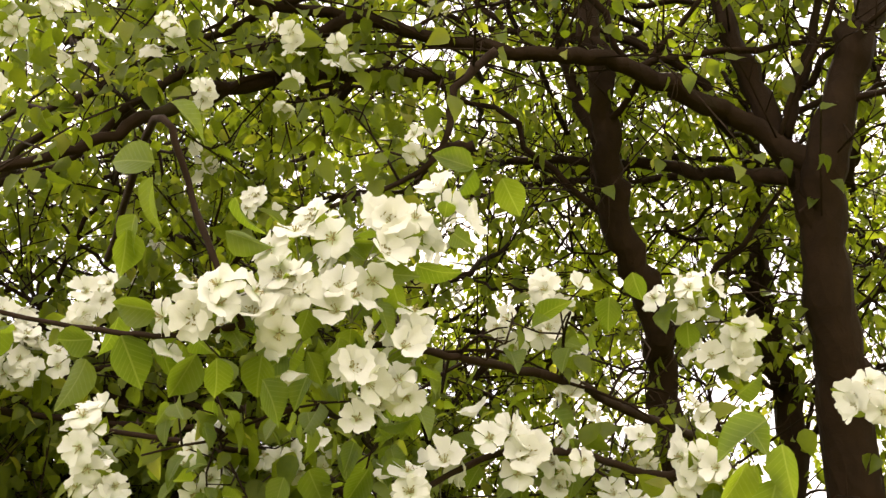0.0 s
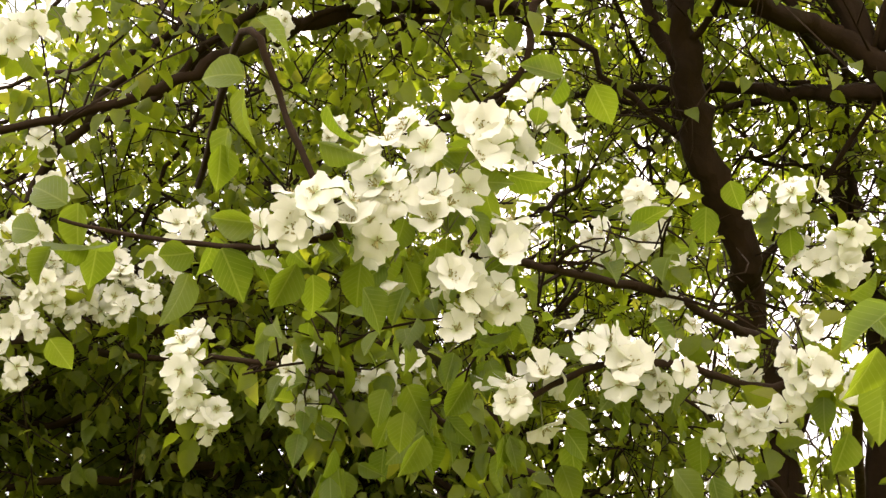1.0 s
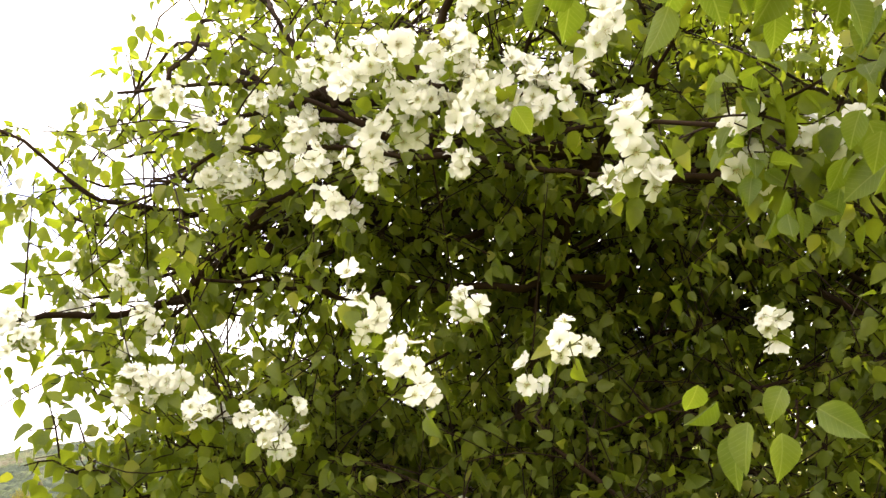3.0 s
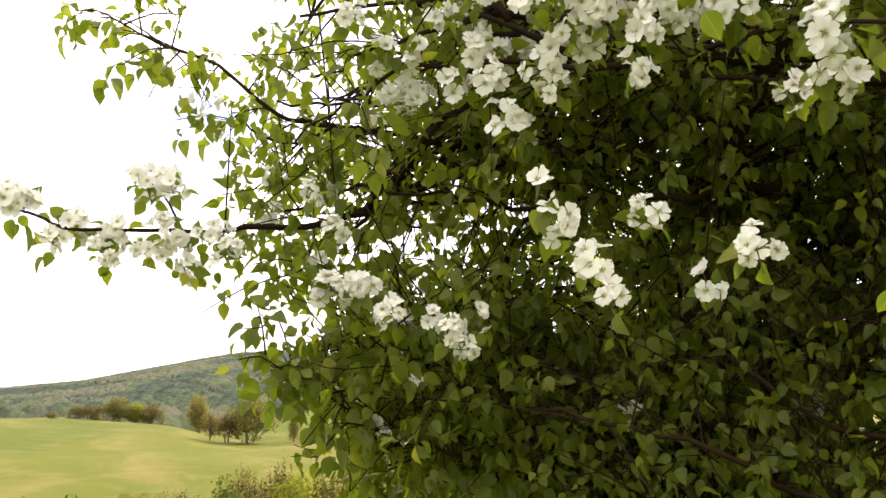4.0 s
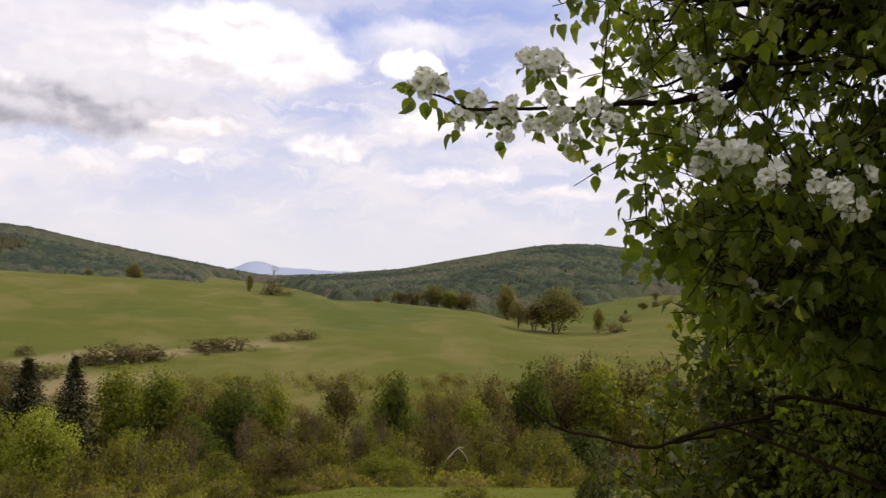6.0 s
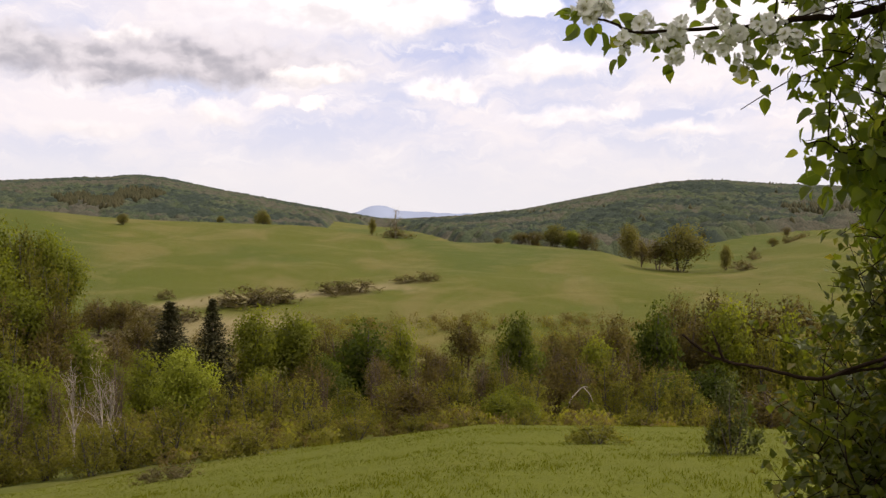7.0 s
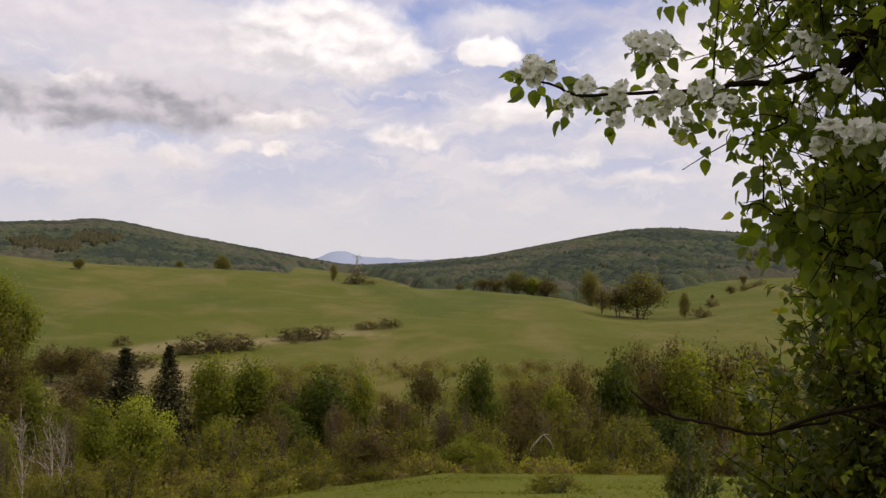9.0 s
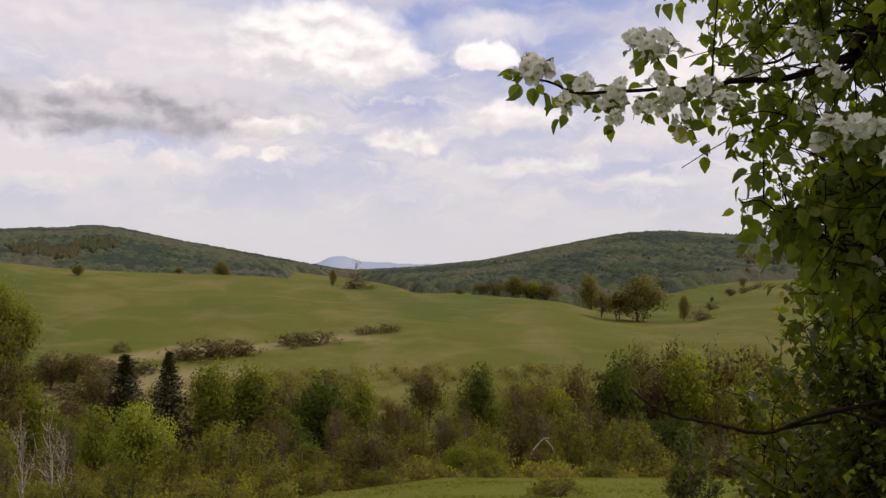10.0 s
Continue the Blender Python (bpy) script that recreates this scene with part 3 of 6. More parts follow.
# ---- trees and bushes of the valley ----
def make_tree(name, seed, mat, bark, spread=0.36, stems=1, lean=0.0, base=0.12, leaves=2200, size=0.045, lobes=16, label="", category="tree", group="", loose=0.25, feather=0.0, plume=0.0):
    """A tree of height 1 under an empty: trunk with limbs, each bearing a lobe of small leaf sprays; the crown starts at base."""
    rng = np.random.default_rng(seed)
    root = new(name)
    mid, half = (1 + base) / 2, (1 - base) / 2
    heads = []
    for k in range(lobes):
        u = rng.normal(0, 1, 3)
        u /= np.linalg.norm(u)
        rad = rng.uniform(0.10, 0.19) * min(1, 2.2 * half)
        reach = rng.uniform(0.45, 1.0)
        c = np.array([0, 0, mid]) + u * reach * np.array([spread * 0.8, spread * 0.8, half - rad * 0.6])
        c[:2] *= 0.72 + 0.5 * (1 - c[2]) * rng.random()
        heads.append((c, rad * rng.uniform(0.8, 1.15)))
    if base < 0.01:
        for k in range(lobes * 2 // 3):
            a, out_ = rng.uniform(0, 6.28), spread * 0.95 * math.sqrt(rng.random())
            heads.append((np.array([math.cos(a) * out_, math.sin(a) * out_, rng.uniform(0.10, 0.36)]), rng.uniform(0.12, 0.19)))
    heads.append((np.array([0, 0, 1 - 0.13]), 0.13))
    tubes = Tubes()
    for s in range(stems):
        a = 6.28 * (s + rng.random() * 0.6) / stems
        top = np.array([math.cos(a) * lean, math.sin(a) * lean, rng.uniform(0.75, 0.93)])
        foot = np.array([math.cos(a), math.sin(a), 0]) * (0.03 if stems > 1 else 0)
        trunk = spline([foot - [0, 0, 0.04], (foot + top) / 2 + rng.normal(0, 0.02, 3) * [1, 1, 0], top], 5)
        r = 0.024 / math.sqrt(stems)
        stem = Tubes() if s else tubes
        stem.add(trunk, r, r * 0.2, 6)
        for k, (c, rad) in enumerate(heads):
            if k % stems != s:
                continue
            i = int(np.argmin(np.linalg.norm(trunk - (c - [0, 0, 0.18]), axis=1)))
            stem.add(spline([trunk[i], (trunk[i] + c) / 2 + rng.normal(0, 0.02, 3), c], 2), r * 0.4, r * 0.1, 3)
            for q in range(4 if leaves < 1500 else 1):
                e = c + rng.normal(0, 0.6, 3) * rad + [0, 0, 0.4 * rad]
                stem.add(np.array([c, (c + e) / 2 + rng.normal(0, 0.01, 3), e]), r * 0.13, r * 0.05, 3)
        under("trunk" if stems == 1 else "stem", stem.mesh("trunk", bark), root)
    if leaves and feather >= 0.7:
        # long upright shoots set with small leaves
        shoots = leaves // 11
        pick = rng.choice(len(heads), shoots, p=np.array([h[1] ** 2 for h in heads]) / sum(h[1] ** 2 for h in heads))
        u = rng.normal(0, 1, (shoots, 3))
        u /= np.linalg.norm(u, axis=1)[:, None]
        start = np.array([heads[k][0] for k in pick]) + u * (rng.random(shoots) ** 0.5 * np.array([heads[k][1] for k in pick]))[:, None]
        way_ = u * [0.45, 0.45, 0.2] + rng.normal(0, 0.22, u.shape) + [0, 0, 1.0]
        way_ *= rng.uniform(0.07, 0.20, (shoots, 1))
        k = np.repeat(np.arange(shoots), 11)
        along = rng.random(len(k))
        pos = start[k] + way_[k] * (along - 0.5)[:, None] + rng.normal(0, 0.010, (len(k), 3))
        pos[:, 2] = np.maximum(pos[:, 2], 0.01) / np.maximum(1.0, np.quantile(pos[:, 2], 0.99))
        soft_ = u[k] * 0.6 + [0, 0, 0.45] + rng.normal(0, 0.38, pos.shape)
        v, f = strew(SPRAY, pos, frames(way_[k] / 0.13 + rng.normal(0, 0.5, pos.shape), rng.normal(0, 1, pos.shape)), rng.uniform(0.5, 1.1, len(k)) * size * (1.15 - 0.5 * along))
    elif leaves:
        # sprays on the outer side of each lobe, denser above
        pick = rng.choice(len(heads), leaves, p=np.array([h[1] ** 2 for h in heads]) / sum(h[1] ** 2 for h in heads))
        u = rng.normal(0, 1, (leaves, 3)) + [0, 0, 0.25]
        u /= np.linalg.norm(u, axis=1)[:, None]
        far = np.where(rng.random(leaves) < loose, rng.uniform(0.3, 1.45, leaves), rng.uniform(0.75, 1.1, leaves))
        pos = np.array([heads[k][0] for k in pick]) + u * [1.1, 1.1, 0.85 + plume] * (far * np.array([heads[k][1] for k in pick]))[:, None]
        pos[:, 2] = np.maximum(pos[:, 2], 0.01) / np.maximum(1.0, np.quantile(pos[:, 2], 0.992))
        v, f = strew(SPRAY, pos, frames(rng.normal(0, 1 - 0.5 * feather, pos.shape) + [0, 0, 1.2 * feather], u + rng.normal(0, 0.4, pos.shape) + [0, 0, 0.3]), rng.uniform(0.55, 1.3, leaves) * size)
        soft_ = u + [0, 0, 0.3] + rng.normal(0, 0.32, u.shape)
    if leaves:
        soft_ = soft_ / np.linalg.norm(soft_, axis=1)[:, None]
        under("crown", shaded_as(mesh_of("crown", v, f, [mat], False), np.repeat(soft_, 4, axis=0)), root)
    return tagged(root, label, category, group)


def make_spruce(seed):
    rng = np.random.default_rng(seed)
    root = new("spruce_tree")
    tubes = Tubes()
    tubes.add(spline([(0, 0, -0.03), (0, 0, 0.5), (0, 0, 1.0)], 4), 0.02, 0.003, 6)
    under("trunk", tubes.mesh("trunk", FAR_BARK), root)
    pos, way_, up_, size = [], [], [], []
    for k in range(46):
        h = 0.05 + 0.94 * k / 46
        reach = 0.34 * (1 - h) + 0.004
        for q in range(20):
            a = rng.uniform(0, 6.28)
            d = np.array([math.cos(a), math.sin(a), -0.25 + 0.5 * h])
            r = reach * rng.uniform(0.7, 1.12)
            for s in np.linspace(0.15, 1, 7):
                pos.append(np.array([0, 0, h]) + d * r * s + rng.normal(0, 0.008, 3))
                way_.append(d + rng.normal(0, 0.45, 3))
                up_.append(np.array([0, 0, 1.0]) + rng.normal(0, 0.3, 3))
                size.append(rng.uniform(0.028, 0.050) * (1.4 - 0.85 * h))
    v, f = strew((SPRAY[0] * [0.6, 1, 1], SPRAY[1]), np.array(pos), frames(np.array(way_), np.array(up_)), np.array(size))
    under("crown", mesh_of("crown", v, f, [SPRUCE_LEAF], False), root)
    return tagged(root, "dark spruce with a pointed crown in the valley", "conifer", "spruces")


TWIG_BARK = bark_material("brown_twigs", (0.07, 0.05, 0.035), (0.16, 0.12, 0.085), 3.0)
KINDS = {
    "spruce": [make_spruce(3)],
    "lime": [make_tree("broadleaf_tree", 11, LIME_LEAF, FAR_BARK, 0.42, 1, 0, 0.02, 12000, 0.026, 46, "fresh yellow-green round tree at the valley edge", loose=0.3)],
    "light": [make_tree("broadleaf_tree", s, LIGHT_LEAF, FAR_BARK, 0.34, 1, 0, 0.04, 5200, 0.032, 34, "light green spring tree in the valley thicket", group="valley trees", loose=0.45, feather=0.4, plume=0.3) for s in (21, 22, 23)],
    "dark": [make_tree("broadleaf_tree", s, DARK_LEAF, FAR_BARK, 0.38, 1, 0, 0.04, 5600, 0.033, 36, "dense mid-green leafy tree in the valley", group="valley trees", loose=0.4, feather=0.3) for s in (31, 32)],
    "round": [make_tree("broadleaf_tree", s, MIXED_LEAF, FAR_BARK, 0.40, 3, 0.14, 0.02, 4800, 0.034, 34, "airy rounded tree standing on the far meadow", group="meadow trees", loose=0.75, feather=0.4) for s in (41, 42)],
    "brown": [make_tree("budding_tree", s, BROWN_LEAF, TWIG_BARK, 0.36, 2, 0.08, 0.05, 4600, 0.028, 36, "brownish half-leafed tree in the thicket", group="budding trees", feather=1.0) for s in (51, 52, 53)],
    "willow": [make_tree("willow_shrub", s, WILLOW_LEAF, FAR_BARK, 0.42, 4, 0.18, 0.0, 5000, 0.032, 32, "pale green bushy willow in the valley", "shrub", "willows", feather=0.9) for s in (61, 62, 63)],
    "bush": [make_tree("bush", s, WILLOW_LEAF, FAR_BARK, 0.5, 6, 0.3, 0.0, 4200, 0.042, 24, "low olive green bush at the meadow edge", "bush", "edge bushes", feather=0.7) for s in (71, 72)],
    "thorn": [make_tree("thorn_bush", s, THORN_LEAF, TWIG_BARK, 0.5, 6, 0.35, 0.0, 2600, 0.045, 20, "brown thorn bush on the dry meadow strip", "bush", "thorn bushes", feather=0.7) for s in (81, 82)],
    "bare": [make_tree("bare_tree", s, BROWN_LEAF, PALE_BARK, 0.30, 1, 0.03, 0.25, 300, 0.020, 20, "bare pale-stemmed tree with few leaves", group="bare trees", loose=1.0) for s in (91, 92)],
    "twiggy": [make_tree("budding_tree", s, BROWN_LEAF, TWIG_BARK, 0.24, 3, 0.10, 0.06, 1400, 0.018, 40, "slender budding tree with bare brown twigs", group="budding trees", feather=1.0) for s in (101, 102)],
    "silver": [make_tree("silver_willow", 95, SILVER_LEAF, FAR_BARK, 0.4, 5, 0.25, 0.0, 3200, 0.042, 16, "silvery leaved willow bush on the near meadow", "shrub", feather=0.8)],
}
USED = {}
plant_rng = random.Random(4)


def plant(kind, x, y, top, width):
    """Sets a plant of that kind on the ground with its top at that height; width in metres."""
    kinds = KINDS[kind]
    k = USED.get(kind, 0)
    USED[kind] = k + 1
    z = ground_z(x, y)
    h = max(top - z, 0.35 * width, 0.6)
    nominal = {"spruce": 0.34, "bush": 1.1, "thorn": 0.85, "willow": 0.8, "bare": 0.6, "twiggy": 0.55, "silver": 0.9}.get(kind, 0.66)
    across = min(max(width / nominal, 0.45 * h), (3.6 if kind in ("thorn", "bush") else 2.2) * h)
    m = Matrix.Translation((x, y, z - 0.03 * h)) @ Matrix.Rotation(plant_rng.uniform(0, 6.28), 4, "Z") @ Matrix.Diagonal((across, across, h, 1))
    proto = kinds[k % len(kinds)]
    if k < len(kinds):
        proto.matrix_basis = m
    else:
        made = copy_thing(proto, Matrix.Identity(4))
        made.matrix_basis = m


plant("spruce", -39.6, 112.8, -8.5, 6.0)
plant("spruce", -35.2, 116.4, -8.5, 4.7)
plant("lime", -26.7, 80.0, -9.6, 5.3)
plant("light", -30.6, 120.6, -10.5, 7.4)
plant("light", -26.4, 124.6, -11.0, 8.0)
plant("dark", -13.7, 108.5, -10.1, 8.2)
plant("light", -10.1, 110.9, -10.5, 4.9)
plant("brown", -20.9, 122.4, -12.8, 7.0)
plant("brown", -2.4, 129.2, -12.4, 7.3)
plant("dark", 4.4, 109.4, -9.1, 5.8)
plant("brown", 17.8, 120.1, -10.5, 6.5)
plant("dark", 22.0, 113.5, -8.0, 6.2)
plant("brown", 28.2, 122.3, -9.8, 9.4)
plant("light", 32.2, 119.3, -9.1, 7.8)
plant("brown", -6.7, 118.6, -15.2, 5.2)
plant("brown", 9.6, 118.7, -13.1, 6.0)
plant("brown", 13.8, 123.4, -12.5, 6.2)
plant("light", 14.4, 116.2, -13.1, 5.2)
plant("willow", -18.2, 71.7, -10.6, 5.2)
plant("willow", -14.1, 69.6, -10.6, 5.4)
plant("willow", -20.5, 70.0, -11.1, 4.6)
plant("willow", -10.3, 68.1, -11.0, 4.8)
plant("willow", -7.7, 74.5, -11.6, 4.8)
plant("brown", -4.9, 86.9, -11.8, 3.0)
plant("willow", -2.5, 89.0, -11.5, 3.7)
plant("willow", 1.4, 84.9, -12.0, 3.5)
plant("willow", 3.8, 70.9, -10.4, 4.3)
plant("brown", 6.7, 78.6, -11.8, 3.0)
plant("willow", 8.3, 73.4, -11.4, 3.8)
plant("willow", 11.0, 72.1, -10.8, 2.8)
plant("willow", 13.2, 69.8, -10.1, 4.0)
plant("willow", 16.3, 73.3, -10.3, 4.3)
plant("brown", 15.5, 92.8, -11.2, 5.3)
plant("brown", -11.1, 98.3, -13.0, 5.0)
plant("dark", -18.1, 102.3, -13.7, 5.9)
plant("bush", -12.3, 47.2, -9.3, 4.1)
plant("willow", -10.2, 55.9, -10.2, 4.0)
plant("bush", -7.4, 53.3, -9.8, 3.8)
plant("bush", -3.9, 52.6, -9.8, 3.4)
plant("willow", -19.6, 55.6, -9.8, 4.9)
plant("willow", -21.3, 52.7, -9.9, 4.3)
plant("bush", 3.8, 30.0, -5.05, 2.3)
plant("silver", 6.75, 24.6, -2.5, 1.7)
plant("bush", 6.6, 25.2, -3.4, 1.3)
plant("thorn", -11.3, 33.0, -7.6, 1.8)
plant("thorn", -12.2, 32.7, -7.75, 1.5)
plant("brown", 32.0, 126.0, -7.9, 8.0)
plant("brown", 37.0, 124.0, -7.6, 9.0)
plant("brown", 41.5, 122.0, -8.0, 9.0)
plant("light", 38.0, 112.0, -9.6, 7.0)
plant("brown", 27.5, 128.0, -8.6, 7.0)
plant("thorn", 45.0, 135.0, -9.2, 9.0)
plant("willow", 33.5, 108.0, -10.4, 6.0)
plant("bush", 2.1, 44.8, -8.7, 1.0)
plant("bush", -0.7, 56.7, -10.5, 4.0)
plant("bush", 3.0, 58.7, -10.7, 3.8)
plant("bush", 9.8, 56.0, -10.0, 3.6)
plant("bare", -27.5, 59.3, -7.7, 2.5)
plant("bare", -26.9, 61.7, -8.3, 3.0)
plant("bare", -24.5, 58.3, -8.5, 2.4)
plant("light", -33.1, 60.9, -8.3, 4.8)
plant("light", -32.9, 65.5, -8.7, 4.2)
plant("willow", -28.7, 51.5, -9.5, 4.5)
plant("willow", -25.3, 50.9, -10.0, 3.6)
plant("willow", -22.2, 50.1, -10.0, 3.1)
plant("light", -83.4, 150.5, 2.3, 11.8)
plant("willow", -78.5, 150.8, 1.1, 10.6)
plant("light", -77.2, 157.1, -0.7, 8.8)
plant("light", -75.5, 161.2, -3.4, 7.8)
plant("light", -72.0, 131.5, -2.7, 10.3)
plant("willow", -69.2, 135.3, -3.7, 9.5)
plant("willow", -65.0, 135.0, -4.9, 8.4)
plant("brown", -63.0, 113.5, -6.5, 9.8)
plant("light", -60.6, 116.9, -7.5, 8.2)
plant("brown", -56.3, 116.7, -8.9, 8.1)
plant("willow", -54.6, 100.6, -9.5, 7.9)
plant("brown", -49.5, 99.8, -10.7, 7.0)
plant("light", -48.7, 106.7, -11.4, 5.9)
plant("brown", -63.3, 146.4, -11.1, 8.0)
plant("brown", -59.3, 145.9, -11.4, 6.9)
plant("brown", -50.3, 129.9, -12.9, 7.0)
plant("brown", -49.3, 119.3, -13.7, 6.5)
plant("light", -35.5, 92.5, -12.0, 5.0)
plant("light", -36.2, 86.8, -12.3, 4.2)
plant("thorn", -65.2, 183.2, -12.7, 4.0)
plant("thorn", -66.8, 171.8, -14.3, 5.8)
plant("thorn", -49.9, 174.4, -13.9, 5.6)
plant("thorn", -40.7, 181.0, -12.3, 10.1)
plant("thorn", -44.0, 178.0, -13.9, 7.2)
plant("thorn", -32.6, 194.7, -13.7, 9.2)
plant("thorn", -27.4, 197.6, -13.5, 9.4)
plant("thorn", -30.7, 197.2, -11.8, 4.8)
plant("thorn", -18.1, 212.8, -12.8, 6.6)
plant("thorn", -12.9, 215.2, -12.6, 7.6)
plant("thorn", -61.6, 166.2, -14.8, 5.6)
plant("round", -123.5, 306.0, 3.3, 4.1)
plant("round", -90.1, 369.2, 5.2, 6.7)
plant("round", -41.7, 342.5, 1.8, 3.0)
plant("bare", -32.5, 338.4, 6.1, 7.2)
plant("thorn", -32.5, 338.5, -0.7, 12.2)
plant("round", 59.4, 273.6, 0.3, 14.0)
plant("brown", 53.1, 274.9, -4.2, 8.8)
plant("brown", 49.1, 280.7, -4.9, 7.1)
plant("round", 52.9, 325.7, 0.3, 7.8)
plant("round", 27.4, 343.9, -0.6, 10.3)
plant("brown", 38.9, 342.8, -1.8, 11.9)
plant("brown", 14.9, 349.7, -3.2, 8.8)
plant("round", 69.4, 260.8, -5.5, 3.7)
plant("thorn", 71.6, 251.8, -9.4, 7.8)
plant("thorn", 85.2, 287.5, -8.2, 6.1)
plant("thorn", 132.0, 377.6, -3.0, 13.8)
plant("round", -103.8, 355.2, 2.5, 3.2)
plant("brown", 20.2, 347.4, -3.1, 10.9)
plant("light", 33.7, 343.3, -2.5, 8.6)
plant("thorn", -67.2, 160.8, -14.6, 11.0)
plant("thorn", -59.0, 153.2, -15.4, 11.6)
plant("thorn", -54.7, 138.5, -17.0, 11.8)
plant("thorn", -68.5, 154.8, -14.7, 9.2)
plant("thorn", -53.9, 160.4, -15.0, 9.2)
plant("thorn", -47.2, 177.2, -13.3, 12.9)
plant("twiggy", -10.8, 90.5, -11.1, 3.5)
plant("twiggy", -6.5, 86.9, -11.1, 2.8)
plant("twiggy", -3.6, 89.1, -10.8, 2.8)
plant("twiggy", 0.0, 85.1, -10.7, 2.7)
plant("twiggy", 7.1, 86.9, -10.4, 3.3)
plant("twiggy", -13.8, 77.8, -11.1, 2.2)
plant("twiggy", 13.4, 90.2, -10.9, 3.5)
plant("twiggy", 2.2, 89.1, -10.9, 2.8)
plant("twiggy", -16.2, 71.2, -10.5, 2.0)
plant("twiggy", 8.8, 78.6, -10.3, 2.5)
plant("twiggy", -33.9, 82.5, -10.6, 3.4)
plant("twiggy", -30.5, 57.7, -8.5, 2.5)
plant("twiggy", -29.3, 60.6, -8.6, 2.5)
plant("twiggy", -6.6, 72.7, -10.6, 2.0)


def thicket():
    """More trees and shrubs that close the thicket between the marked ones."""
    rng = random.Random(12)
    for k in range(85):
        b, r = rng.uniform(-31, 22), rng.uniform(60, 140)
        x, y = r * math.sin(radians(b)), r * math.cos(radians(b))
        if -20.5 < b < -14 and r > 78 or -22 < b < -15.5 and r > 62:
            continue
        kind = rng.choice(["willow", "willow", "light", "brown", "brown", "dark"] if r > 80 else ["willow", "willow", "brown", "light"])
        h = rng.uniform(1.8, 4.6) if r < 80 else rng.uniform(2.8, 7.6)
        plant(kind, x, y, ground_z(x, y) + h, h * rng.uniform(0.6, 1.5))
    # copses on the far meadow's edge and below the wooded hill
    for low_b, high_b, near_r, far_r, count in ((8.5, 21, 400, 560, 18), (0.5, 8, 352, 372, 12)):
        made = 0
        while made < count:
            b, r = rng.uniform(low_b, high_b), rng.uniform(near_r, far_r)
            x, y = r * math.sin(radians(b)), r * math.cos(radians(b))
            if noise.noise(Vector((b * 0.7, r * 0.018, 2.0))) < -0.02:
                continue
            h = rng.uniform(3.0, 7.5)
            plant(rng.choice(["round", "brown", "brown"]), x, y, ground_z(x, y) + h * (0.5 if r < 380 else 1.0), h * rng.uniform(0.7, 1.2))
            made += 1


thicket()


def undergrowth():
    """The tangled scrub between the trees on the valley floor."""
    rng = np.random.default_rng(77)
    pos, out, size, kind = [], [], [], []
    clumps = 0
    while clumps < 1750:
        b, r = rng.uniform(-31, 24), rng.uniform(51, 166)
        edge = 53 + 7 * noise.noise(Vector((b * 0.25, 0, 0)))
        x, y = r * math.sin(radians(b)), r * math.cos(radians(b))
        if r < edge or noise.noise(Vector((x, y, 9)) * 0.09) > 0.25 or (b < -11 and r > 138 and noise.noise(Vector((x, y, 3)) * 0.08) > -0.15):
            continue
        z = ground_z(x, y)
        h = rng.uniform(0.7, 2.4) * min(1.0, 0.4 + (r - edge) / 22)
        w = h * rng.uniform(0.55, 1.0)
        k = int(80 + 44 * h)
        u = rng.normal(0, 1, (k, 3))
        u /= np.linalg.norm(u, axis=1)[:, None]
        pos.append(u * rng.uniform(0.55, 1.15, (k, 1)) * [w, w, h * 0.55] + [x, y, z + h * 0.42])
        out.append(u)
        size.append(rng.uniform(0.12, 0.26, k))
        kind.append(np.full(k, int(rng.random() < (0.85 if r > 125 else 0.42) + 0.5 * noise.noise(Vector((x, y, 5)) * 0.03))))
        clumps += 1
    pos, out, size, kind = (np.concatenate(a) for a in (pos, out, size, kind))
    way_, up_ = rng.normal(0, 0.55, pos.shape) + [0, 0, 1], out + rng.normal(0, 0.25, pos.shape) + [0, 0, 0.2]
    for which, mat, label in ((0, WILLOW_LEAF, "olive green scrub filling the valley floor"), (1, BROWN_LEAF, "brownish budding scrub filling the valley floor")):
        k = kind == which
        v, f = strew(SPRAY, pos[k], frames(way_[k], up_[k]), size[k])
        soft_ = out[k] + [0, 0, 0.25] + rng.normal(0, 0.12, out[k].shape)
        soft_ /= np.linalg.norm(soft_, axis=1)[:, None]
        tagged(new("undergrowth", shaded_as(mesh_of("undergrowth", v, f, [mat], False), np.repeat(soft_, 4, axis=0))), label, "scrub", kind="stuff")


undergrowth()


def grass():
    """Tufts of grass on the near slope."""
    rng = np.random.default_rng(6)
    pos, way_, size = [], [], []
    while len(pos) < 42000:
        b, r = rng.uniform(-32, 26), 9 + 41 * rng.random() ** 0.8
        x, y = r * math.sin(radians(b)), r * math.cos(radians(b))
        lush = noise.noise(Vector((x, y, 2)) * 0.35)
        if rng.random() > 0.55 + 0.7 * lush:
            continue
        z = ground_z(x, y)
        for _ in range(3):
            pos.append((x + rng.normal(0, 0.05), y + rng.normal(0, 0.05), z - 0.01))
            way_.append((rng.normal(0, 0.45), rng.normal(0, 0.45), 1.0))
            size.append(rng.uniform(0.04, 0.11) * (1 + 0.5 * lush))
    pos, way_, size = np.array(pos), np.array(way_), np.array(size)
    v, f = strew((SPRAY[0] * [0.25, 1, 1], SPRAY[1]), pos, frames(way_, rng.normal(0, 1, pos.shape)), size)
    tagged(new("grass", mesh_of("grass", v, f, [GRASS], False)), "short green meadow grass on the near slope", "grass", kind="stuff")


grass()


